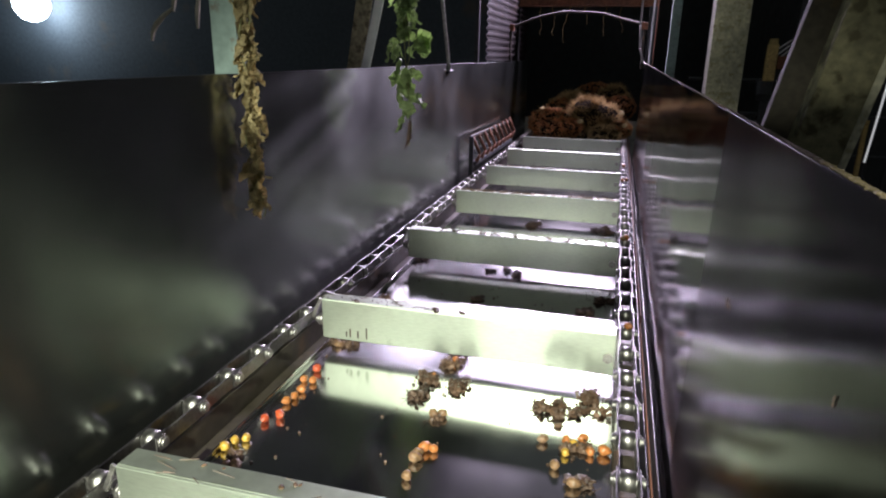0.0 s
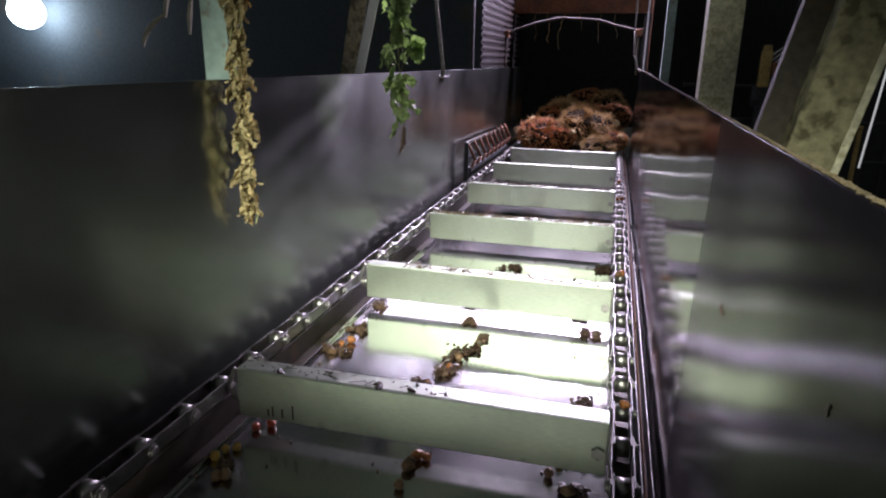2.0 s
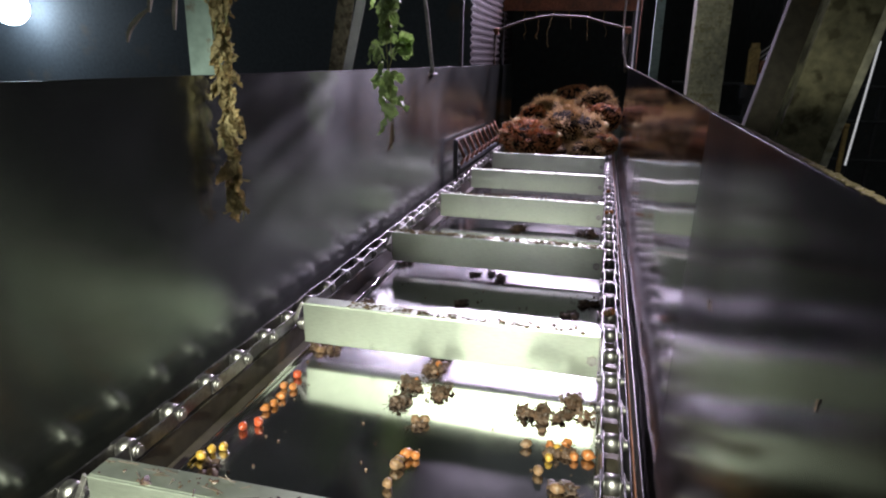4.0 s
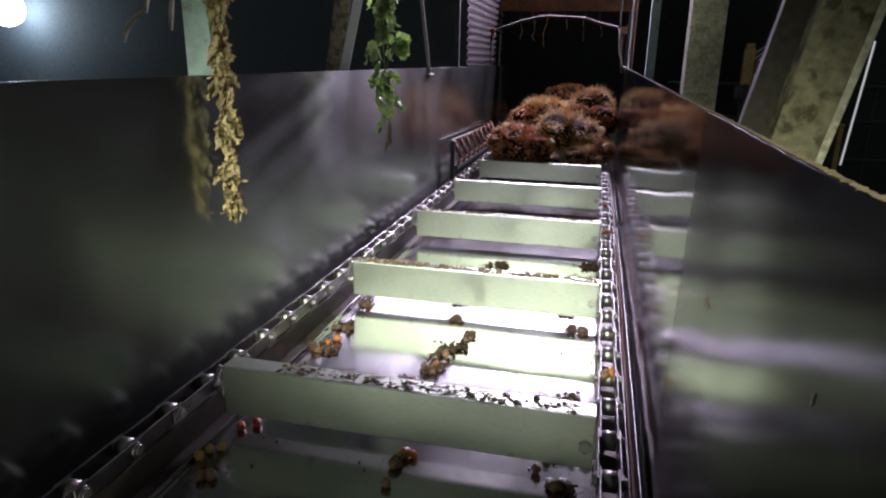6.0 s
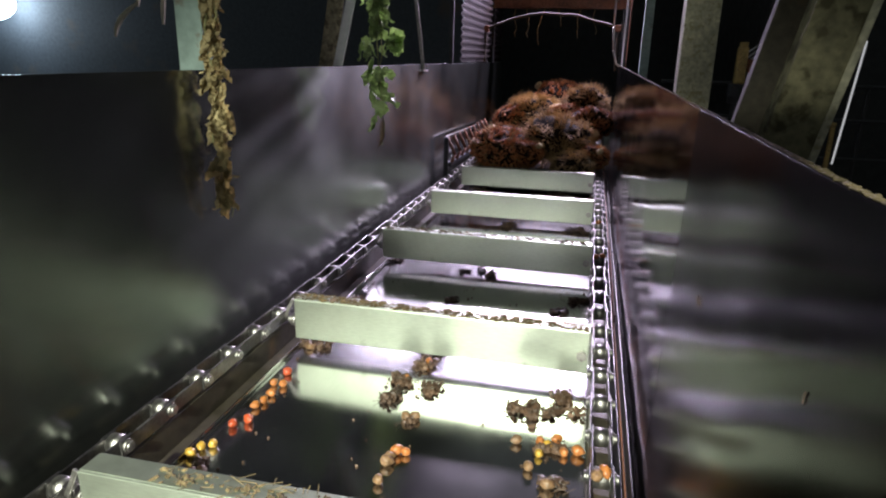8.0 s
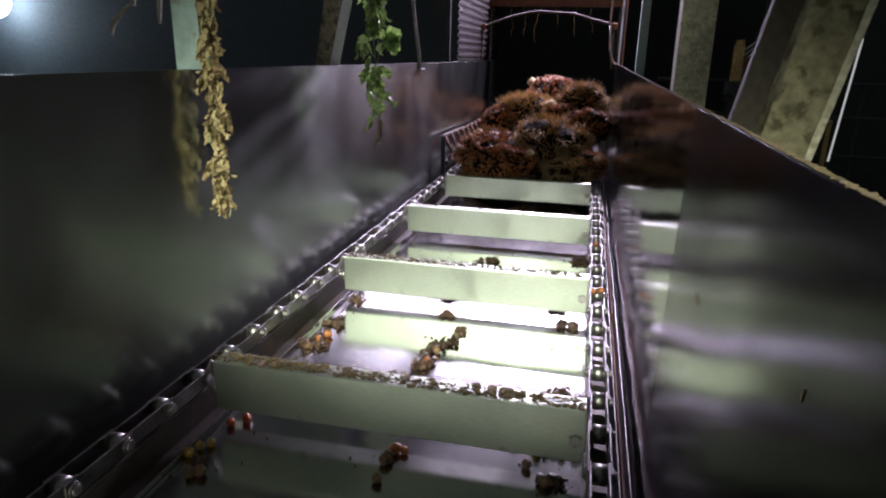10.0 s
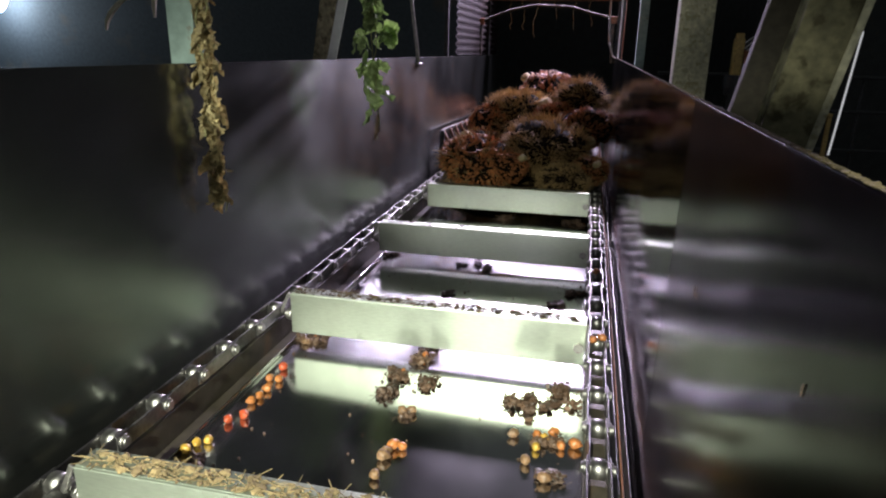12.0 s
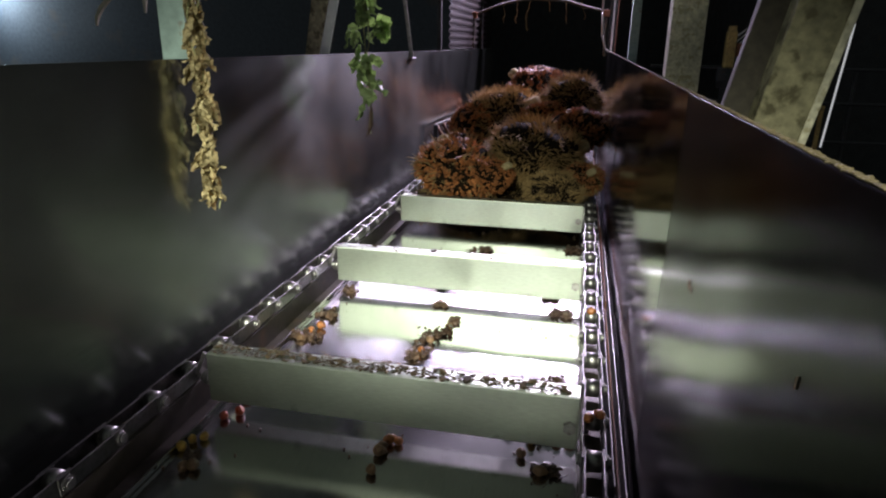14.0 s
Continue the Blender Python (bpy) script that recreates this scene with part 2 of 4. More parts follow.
def build_setting():
    ground = boxed(-40, 40, -30, 60, -1.9, -1.7)
    single("ground", ground, CONCRETE, "dark concrete yard floor in the night", "floor", kind="structure")
    # trough floor: plates butted end to end with a fine joint
    floor = empty("trough_floor", pose(0, 0, 0), "polished worn steel floor plates of the conveyor trough", "conveyor floor", kind="structure")
    for y0, y1 in ((-5.0, -1.4), (-1.397, 1.0), (1.003, 3.4), (3.403, 5.8), (5.803, 11.0)):
        part("plate", boxed(-0.47, 0.475, y0, y1, -0.012, 0.0, 0.002), PLATE, floor)
    for x0, x1 in ((-0.60, -0.47), (0.475, 0.580)):
        part("side_strip", boxed(x0, x1, -5.0, 11.0, -0.03, 0.006, 0.002), RAIL, floor, "brown greasy steel strip")
    # angle along the left edge and chain rails
    for x in (-0.535, 0.500):
        rail = boxed(x - 0.022, x + 0.022, -5.0, 11.0, 0.006, 0.082, 0.003)
        part("chain_rail", rail, RAIL, floor, "worn greasy chain rail")
    part("edge_angle", boxed(-0.476, -0.470, -5.0, 11.0, 0.0, 0.014, 0.0015), PLATE, floor, "bright worn edge")
    for x, mat, top in ((0.541, CHAIN, 0.098), (0.552, RUST, 0.070), (0.566, CHAIN, 0.085)):
        rnd = random.Random(int(x * 1000))
        y = -5.0
        while y < 10.5:
            y2 = y + rnd.uniform(0.7, 1.6)
            bm = boxed(x, x + 0.004, y, y2 - 0.004, 0.006, top + rnd.uniform(-0.02, 0.008), 0.0012,
                       m=pose(rnd.uniform(-0.003, 0.003), 0, 0, 0, rnd.uniform(-2, 2), 0))
            part("guard_strip", bm, mat, floor, "thin bent upright steel strip")
            y = y2
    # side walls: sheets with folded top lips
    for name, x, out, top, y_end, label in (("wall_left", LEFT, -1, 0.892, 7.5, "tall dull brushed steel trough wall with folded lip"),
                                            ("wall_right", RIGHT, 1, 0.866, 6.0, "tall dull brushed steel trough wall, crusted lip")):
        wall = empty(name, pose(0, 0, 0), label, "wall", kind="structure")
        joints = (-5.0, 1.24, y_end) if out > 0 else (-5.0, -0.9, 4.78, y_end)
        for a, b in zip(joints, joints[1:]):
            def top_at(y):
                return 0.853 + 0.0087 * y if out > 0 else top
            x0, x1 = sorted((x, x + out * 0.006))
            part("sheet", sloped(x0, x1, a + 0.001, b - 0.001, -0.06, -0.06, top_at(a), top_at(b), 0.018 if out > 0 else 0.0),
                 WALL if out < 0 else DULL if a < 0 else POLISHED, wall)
            x0, x1 = sorted((x + out * 0.0065, x + out * (0.04 if out < 0 else 0.014)))
            part("top_lip", sloped(x0, x1, a + 0.001, b - 0.001, top_at(a) - 0.006, top_at(b) - 0.006, top_at(a) - 0.001, top_at(b) - 0.001), DARKSTEEL if out < 0 else CRUST, wall)
    single("fibre_crust", rough_strip(bmesh.new(), -0.3, 5.6, RIGHT + 0.0065, 0.8525, 5, 0.0052, 0.0020, 2600, 0.0087), CRUST,
           "crust of dried yellow fibre on the wall lip", "debris", kind="stuff")
    # far end of the trough: taller sides and a dark hopper behind
    tunnel = empty("hopper", pose(0, 0, 0), "dark open-topped steel hopper at the end of the trough", "hopper", kind="structure")
    part("back_sheet", boxed(-2.4, 2.4, 17.0, 17.05, -0.6, 3.4), DARKSTEEL, tunnel)
    part("side_sheet", boxed(-2.4, -2.35, 8.6, 17.0, -0.6, 3.4), DARKSTEEL, tunnel)
    part("side_sheet", boxed(2.35, 2.4, 8.6, 17.0, -0.6, 3.4), DARKSTEEL, tunnel)
    # dark sheet added so the open yard behind reads as unlit
    yard = empty("yard_wall", pose(0, 0, 0), "dark backdrop sheet added to close off the unlit yard", "wall", kind="structure")
    part("sheet", boxed(2.45, 16, 13.0, 13.1, -1.7, 7), DARKSTEEL, yard)
    # wall added close behind the flood lamp; its lit falloff stands for haze
    shed = empty("shed", pose(0, 0, 0), "plain grey backdrop wall added to carry the flood lamp's haze", "building", kind="structure")
    part("shed_wall", boxed(-16, -1.2, 8.40, 8.60, -1.7, 6), SHEET, shed)
    part("roof", boxed(-16, -2.4, 7.2, 14, 6, 6.1), SHEET, shed)


build_setting()


# ---- chain and flights ----
def build_flight():
    """A channel of folded sheet with end plates and bolts, its front face at y = 0."""
    ob = empty("conveyor_flight", pose(0, Y0, 0), "greenish galvanised steel scraper flight bolted between two chains", "conveyor flight", "scraper flights")
    h = W / 2
    bm = bmesh.new()
    box(bm, -h, h, 0.0, 0.006, ZB, ZT, 0.0026)
    part("face_plate", bm, FLIGHT, ob)
    part("top_flange", boxed(-h, h, 0.0065, 0.062, ZT - 0.006, ZT, 0.0018), FLIGHT, ob)
    part("bottom_flange", boxed(-h, h, 0.0065, 0.062, ZB, ZB + 0.005, 0.0015), FLIGHT, ob)
    for s in (-1, 1):
        gus = bmesh.new()
        prof = [(0.012, ZB + 0.02), (0.075, ZB + 0.02), (0.075, ZT - 0.055), (0.012, ZT - 0.004)]
        x0, x1 = s * (h + 0.001), s * (h + 0.006)
        a = [gus.verts.new((x0, y, z)) for y, z in prof]
        b = [gus.verts.new((x1, y, z)) for y, z in prof]
        gus.faces.new(a), gus.faces.new(b[::-1])
        for i in range(4):
            gus.faces.new((a[i], a[i - 1], b[i - 1], b[i]))
        bmesh.ops.recalc_face_normals(gus, faces=gus.faces)
        part("end_plate", gus, ROLLER, ob, "worn bright end plate")
        if s < 0:
            part("end_strap", bar(bmesh.new(), (-h - 0.003, 0.002, ZT + 0.001), (-h - 0.034, 0.002, 0.118), 0.011, 0.006, bevel=0.0015), ROLLER, ob, "bright bent strap edge")
        bolt = bmesh.new()
        rod(bolt, (s * (h + 0.004), 0.028, 0.100), (s * (h + 0.016), 0.028, 0.100), 0.024, 6)
        rod(bolt, (s * (h + 0.016), 0.028, 0.100), (s * (h + 0.024), 0.028, 0.100), 0.019, 14)
        rod(bolt, (s * (h + 0.024), 0.028, 0.100), (s * (h + 0.034), 0.028, 0.100), 0.012, 12)
        part("bolt", bolt, ROLLER, ob, "bright steel bolt", 2)
        if s > 0:
            head = bmesh.new()
            rod(head, (h - 0.02, -0.011, 0.106), (h - 0.02, 0.001, 0.106), 0.016, 6)
            part("bolt_head", head, ROLLER, ob, "bright bolt head")
    return ob


def build_chain(x, label, length=112, first=-16):
    """Rollers with side bars, one pitch after another, running on the rail; the flights stand on pitches 0, 6, 12."""
    ob = empty("conveyor_chain", pose(x, Y0 + 0.028, 0.112), label, "chain", "conveyor chains")
    rb = bmesh.new()
    rod(rb, (-0.0150, 0, 0), (0.0150, 0, 0), 0.0222, 18)
    for e in (-1, 1):
        rod(rb, (e * 0.0152, 0, 0), (e * 0.0170, 0, 0), 0.019, 18)
    roller = mesh_of("roller", rb, ROLLER, 2)
    pb = bmesh.new()
    rod(pb, (-0.034, 0, 0), (0.034, 0, 0), 0.0085, 10)
    for e in (-1, 1):
        rod(pb, (e * 0.0262, 0, 0), (e * 0.030, 0, 0), 0.0165, 12)
        rod(pb, (e * 0.030, 0, 0), (e * 0.036, 0, 0), 0.0115, 10)
    pin = mesh_of("pin", pb, ROLLER, 2)

    def sidebar(xo):
        bm = bmesh.new()
        box(bm, xo - 0.0022, xo + 0.0022, -0.020, PITCH + 0.020, -0.020, 0.020, 0.0016)
        return mesh_of("side_bar", bm, CHAIN)
    bars = [(sidebar(-0.0193), sidebar(0.0193)), (sidebar(-0.0239), sidebar(0.0239))]
    for i in range(first, first + length):
        for name, me in (("roller", roller), ("pin", pin), ("side_bar", bars[i % 2][0]), ("side_bar", bars[i % 2][1])):
            part(name, me, None, ob).location = (0, i * PITCH, 0)
    return ob


flight = build_flight()
FLIGHTS = [(flight, Y0)]
for k in [*range(-2, 0), *range(1, 11)]:
    FLIGHTS.append((copy_thing(flight, pose(0, Y0 + k * STEP, 0)), Y0 + k * STEP))
CHAINS = [build_chain(-0.535, "oily steel roller chain with bright rollers, outer side"),
          build_chain(0.500, "oily steel roller chain with bright rollers beside the wall")]


# ---- fruit ----
def spiky(seed, r, count, length, thick, squash, ripe):
    """Spikelets or fruit all over a lumpy ball, as one mesh of many small pieces."""
    rnd = random.Random(seed)
    verts, faces = [], []
    for i in range(count):
        u, a = rnd.uniform(-1, 1), rnd.uniform(0, math.tau)
        s = math.sqrt(1 - u * u)
        d = Vector((s * math.cos(a), s * math.sin(a), u))
        bare = noise.noise(d * 3.1 + Vector((0, seed * 3, 0)))
        if bare < -0.12 and rnd.random() < 0.85:
            continue
        lump = 1 + 0.16 * noise.noise(d * 1.8 + Vector((seed * 7, 0, 0)))
        base = Vector((d.x, d.y * 1.15, d.z * squash)) * r * lump * 0.93
        sweep = noise.noise_vector(d * 2.2 + Vector((seed * 5, 1.7, 0)))
        aim = (d * 0.8 + sweep * 1.3 + Vector([rnd.uniform(-0.35, 0.35) for _ in range(3)])).normalized()
        if aim.dot(d) < 0.15:
            aim = (aim + d * 0.6).normalized()
        ln, th = length * rnd.uniform(0.45, 1.25) * (1 + 0.6 * bare), thick * rnd.uniform(0.6, 1.3)
        e1 = aim.orthogonal().normalized()
        e2 = aim.cross(e1)
        n0 = len(verts)
        if ripe:
            rings = ((0.0, 0.5), (0.4, 1.0), (0.8, 0.7))
        else:
            rings = ((0.0, 1.0), (0.55, 0.75))
        for h, w in rings:
            for j in range(5):
                an = math.tau * j / 5
                verts.append(base + aim * ln * h + (e1 * math.cos(an) + e2 * math.sin(an)) * th * w)
        verts.append(base + aim * ln)
        for q in range(len(rings) - 1):
            for j in range(5):
                faces.append((n0 + q * 5 + j, n0 + q * 5 + (j + 1) % 5, n0 + q * 5 + 5 + (j + 1) % 5, n0 + q * 5 + 5 + j))
        top = n0 + len(rings) * 5
        for j in range(5):
            faces.append((top - 5 + j, top - 5 + (j + 1) % 5, top))
    me = bpy.data.meshes.new("spikelets")
    me.from_pydata(verts, [], faces)
    return me


def build_bunch(seed, kind):
    """A fruit bunch of radius 1 / 5 m; kind 0 and 2 bare and spiky, 1 and 3 still carrying fruit."""
    words = {0: "dark brown spiky empty palm fruit bunch riding on the chain", 1: "orange and brown palm fruit bunch with loose fruit",
             2: "light brown bristly empty palm fruit bunch", 3: "reddish ripe oil palm fruit bunch"}
    ob = empty("palm_fruit_bunch", pose(0, 0, -20), words[kind], "fruit bunch", "palm fruit bunches")
    r, squash = 0.2, (0.8, 0.75, 0.9, 0.8)[kind]
    bm = bmesh.new()
    bmesh.ops.create_icosphere(bm, subdivisions=4, radius=r * 0.95)
    for v in bm.verts:
        d = v.co.normalized()
        v.co *= (1 + 0.16 * noise.noise(d * 1.8 + Vector((seed * 7, 0, 0)))) * (1 + 0.05 * noise.noise(d * 14))
        v.co.y *= 1.15
        v.co.z *= squash
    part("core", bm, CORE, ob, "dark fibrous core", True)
    ripe = kind in (1, 3)
    sp = spiky(seed, r, 3200 if not ripe else 2300, 0.062 if not ripe else 0.030, 0.0026 if not ripe else 0.0072, squash, ripe)
    sp.materials.append({0: SPIKE, 1: RIPE, 2: BRISTLE, 3: RIPE}[kind])
    tagged(part("spikelet_cover", sp, None, ob, "bristling dry spikelets" if not ripe else "crowded fruit"), kind="stuff")
    if kind == 1:
        sp = spiky(seed + 50, r, 700, 0.060, 0.0032, squash, False)
        sp.materials.append(BRISTLE)
        tagged(part("bristle", sp, None, ob, "straw-coloured bristles"), kind="stuff")
    st = bmesh.new()
    rod(st, (0, -r * 0.7, 0.02), (0.02, -r * 1.35, 0.05), 0.045, 12, 0.032)
    bmesh.ops.bevel(st, geom=list(st.edges), offset=0.006, segments=1, affect="EDGES")
    part("stalk", st, STALK, ob, "pale cut stalk")
    return ob


BUNCHES = [
    (-0.217, 6.634, 0.293, 0.21, 1),
    (0.197, 6.834, 0.395, 0.23, 0),
    (0.306, 6.534, 0.226, 0.13, 2),
    (0.4, 7.134, 0.463, 0.17, 3),
    (0.35, 7.534, 0.613, 0.22, 0),
    (0.087, 7.634, 0.486, 0.19, 2),
    (-0.214, 7.434, 0.46, 0.2, 3),
    (0.45, 6.684, 0.271, 0.12, 1),
    (-0.05, 6.584, 0.276, 0.13, 3),
    (-0.105, 7.463, 0.522, 0.24, 2),
    (0.35, 7.663, 0.562, 0.22, 3),
    (0.169, 7.363, 0.523, 0.15, 1),
    (-0.257, 7.063, 0.333, 0.17, 1),
    (0.079, 8.279, 0.667, 0.24, 3),
    (0.35, 8.129, 0.615, 0.22, 0),
    (-0.055, 7.779, 0.52, 0.2, 0),
    (0.305, 7.929, 0.519, 0.17, 2),
    (0.071, 9.079, 0.533, 0.3, 1),
    (0.29, 9.279, 0.605, 0.28, 2),
    (-0.291, 9.179, 0.439, 0.25, 3),
]

KINDS = [build_bunch(11 + k, k) for k in range(4)]
MOVING = []
used = set()
for i, (bx, by, bz, br, bk) in enumerate(BUNCHES):
    rnd = random.Random(100 + i)
    turn = (rnd.uniform(-35, 35), rnd.uniform(-35, 35), rnd.choice((150, 200, 250, 20, 90)) + rnd.uniform(-30, 30))
    bz -= 0.02 + max(0, by - 7.2) * 0.07
    m = pose(bx, by, bz, *turn)
    if bk in used:
        ob = copy_thing(KINDS[bk], m)
    else:
        ob = KINDS[bk]
        used.add(bk)
    ob.scale = [br / 0.212 * rnd.uniform(*span) for span in ((0.95, 1.3), (0.85, 1.15), (0.75, 1.0))]
    MOVING.append((ob, (bx, by, bz), turn))


def build_chaff():
    """Loose husk and fibre packed under the bunches: an uneven bed with chips and straws on it."""
    ob = empty("chaff_heap", pose(0, 0, 0), "dark heap of loose husk and fibre under the bunches", "debris", kind="stuff")

    def height(x, y):
        f = min(1.0, max(0.0, (y - 6.56) / 0.9))
        return 0.03 + 0.26 * f + 0.10 * noise.noise(Vector((x * 3.1, y * 2.3, 4.0))) + 0.03 * noise.noise(Vector((x * 11, y * 9, 1.0)))

    nx, ny = 22, 70
    xs, ys = [-0.45 + 0.9 * i / nx for i in range(nx + 1)], [6.56 + 3.0 * j / ny for j in range(ny + 1)]
    bm = bmesh.new()
    grid = [[bm.verts.new((x, y, max(0.012, height(x, y)))) for x in xs] for y in ys]
    for j in range(ny):
        for i in range(nx):
            bm.faces.new((grid[j][i], grid[j][i + 1], grid[j + 1][i + 1], grid[j + 1][i]))
    skirt = bmesh.ops.extrude_edge_only(bm, edges=[e for e in bm.edges if e.is_boundary])["geom"]
    for v in skirt:
        if isinstance(v, bmesh.types.BMVert):
            v.co.z = 0.008
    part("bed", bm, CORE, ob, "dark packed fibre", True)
    rnd = random.Random(88)
    verts, faces = [], []
    for i in range(5200):
        x, y = rnd.uniform(-0.44, 0.44), 6.56 + 3.0 * rnd.random() ** 1.4
        base = Vector((x, y, max(0.012, height(x, y)) + rnd.uniform(-0.004, 0.012)))
        way = Vector((rnd.uniform(-1, 1), rnd.uniform(-1, 1), rnd.uniform(-0.1, 0.7))).normalized()
        side = way.orthogonal().normalized()
        long, wide = (rnd.uniform(0.03, 0.075), 0.0016) if rnd.random() < 0.6 else (rnd.uniform(0.012, 0.03), rnd.uniform(0.004, 0.009))
        n0 = len(verts)
        verts += [base, base + way * long]
        verts += [base + way * long * 0.45 + (Matrix.Rotation(math.tau * k / 3, 3, way) @ side) * wide for k in range(3)]
        for k in range(3):
            faces += [(n0, n0 + 2 + (k + 1) % 3, n0 + 2 + k), (n0 + 1, n0 + 2 + k, n0 + 2 + (k + 1) % 3)]
    me = bpy.data.meshes.new("scraps")
    me.from_pydata(verts, [], faces)
    me.materials.append(SPIKE)
    tagged(part("scraps", me, None, ob, "brown straws and husk scraps"), kind="stuff")
    return ob


CHAFF = build_chaff()


def build_fruit(mat, seed, r):
    bm = bmesh.new()
    bmesh.ops.create_icosphere(bm, subdivisions=3, radius=r)
    for v in bm.verts:
        d = v.co.normalized()
        v.co *= 1 + 0.05 * noise.noise(d * 9)
        v.co *= 1 + 0.26 * noise.noise(d * 2.2 + Vector((seed, 0, 0)))
        v.co.y *= 1.25
        v.co.x *= 0.95
        if v.co.y > 0:
            v.co.xz *= 1 - 0.45 * v.co.y / r * 0.7
    return mesh_of("fruit", bm, mat, True)


FRUITS = {}
for key, mat in (("red", RED), ("org", ORANGE), ("yel", GOLD), ("tan", TAN), ("brn", TAN)):
    FRUITS[key] = [build_fruit(mat, s * 3.7, 0.0125) for s in range(5)]
WORDS = {"red": "glossy red palm fruit lying on the plate", "org": "orange palm fruit lying on the plate", "yel": "yellow split palm fruit on the plate",
         "tan": "bruised brown palm fruit on the plate", "brn": "dark red brown palm fruit on the plate"}


def loose_fruit(key, x, y, seed, z=0.0, size=1.0):
    rnd = random.Random(seed)
    ob = new("palm_fruit", rnd.choice(FRUITS[key]))
    s = rnd.uniform(0.85, 1.15) * size
    ob.matrix_world = pose(x, y, z + 0.0112 * s, rnd.uniform(-12, 12), rnd.uniform(-25, 25), rnd.uniform(0, 360)) @ Matrix.Diagonal((s, s, s, 1))
    return tagged(ob, WORDS[key], "fruit", "loose palm fruit")


def husk_clump(x, y, seed, size, mat=HUSK, label="wet dark clump of husk and fibre on the plate", z=0.0, group="husk clumps"):
    """A ragged heap of small crumpled scraps."""
    rnd = random.Random(seed)
    bm = bmesh.new()
    lobes = [(rnd.uniform(-0.7, 0.7) * size, rnd.uniform(-0.7, 0.7) * size) for _ in range(4)]
    for i in range(int(60 + size * 1500)):
        lx, ly = rnd.choice(lobes)
        r = rnd.uniform(0.0025, 0.0095) * (1.3 if rnd.random() < 0.2 else 0.9)
        x2, y2 = lx + rnd.gauss(0, size * 0.21), ly + rnd.gauss(0, size * 0.21)
        vs = bmesh.ops.create_icosphere(bm, subdivisions=1, radius=r)["verts"]
        for v in vs:
            v.co *= rnd.uniform(0.5, 1.4)
            v.co.z *= 0.6
        bmesh.ops.transform(bm, matrix=pose(x2, y2, r * 0.4 + rnd.random() ** 2 * size * 0.35, rnd.uniform(-40, 40), rnd.uniform(-40, 40), rnd.uniform(0, 360)), verts=vs)
    for i in range(int(8 + size * 160)):
        lx, ly = rnd.choice(lobes)
        p = Vector((lx + rnd.gauss(0, size * 0.4), ly + rnd.gauss(0, size * 0.4), 0.003))
        rod(bm, p, p + Vector((rnd.uniform(-1, 1), rnd.uniform(-1, 1), rnd.uniform(0, 0.3))) * 0.03, 0.0009, 4)
    return single("husk_clump", bm, mat, label, "debris", group, "stuff", m=pose(x, y, z))


LOOSE = [("red", -0.43, 1.32), ("red", -0.40, 1.35), ("yel", -0.46, 1.18), ("yel", -0.45, 1.21), ("yel", -0.43, 1.23), ("brn", -0.41, 1.11),
         ("tan", -0.39, 1.12), ("org", -0.42, 1.42), ("org", -0.41, 1.45), ("org", -0.41, 1.49), ("org", -0.43, 1.55), ("org", -0.40, 1.55),
         ("red", -0.42, 1.62), ("org", -0.06, 1.68), ("tan", 0.02, 1.48), ("tan", 0.0, 1.47), ("org", 0.02, 1.32), ("org", 0.04, 1.32),
         ("tan", 0.01, 1.29), ("tan", 0.01, 1.27), ("tan", 0.01, 1.20), ("tan", 0.30, 1.44), ("org", 0.36, 1.45), ("yel", 0.38, 1.44),
         ("org", 0.42, 1.42), ("org", 0.455, 1.43), ("tan", 0.34, 1.34), ("brn", 0.39, 1.28), ("org", -0.40, 1.90), ("org", -0.42, 1.86),
         ("tan", -0.43, 1.80), ("brn", -0.01, 1.88), ("org", -0.02, 1.80), ("brn", 0.03, 2.0), ("org", 0.40, 1.47), ("yel", 0.36, 1.40)]
for i, (key, x, y) in enumerate(LOOSE):
    loose_fruit(key, x, y, 300 + i)
def specks():
    """Crumbs scattered over the plates."""
    rnd = random.Random(77)
    bm = bmesh.new()
    for i in range(240):
        x, y = rnd.uniform(-0.45, 0.46), rnd.uniform(0.8, 4.5)
        if rnd.random() < 0.5:
            x = rnd.choice((0.4, 0.02, -0.41)) + rnd.gauss(0, 0.06)
        x = max(-0.46, min(0.46, x))
        r = rnd.uniform(0.0012, 0.005)
        vs = bmesh.ops.create_icosphere(bm, subdivisions=1, radius=r)["verts"]
        for v in vs:
            v.co *= rnd.uniform(0.5, 1.3)
        bmesh.ops.translate(bm, vec=(x, y, r * 0.5), verts=vs)
    single("crumbs", bm, HUSK, "dark crumbs scattered over the steel plates", "debris", kind="stuff")


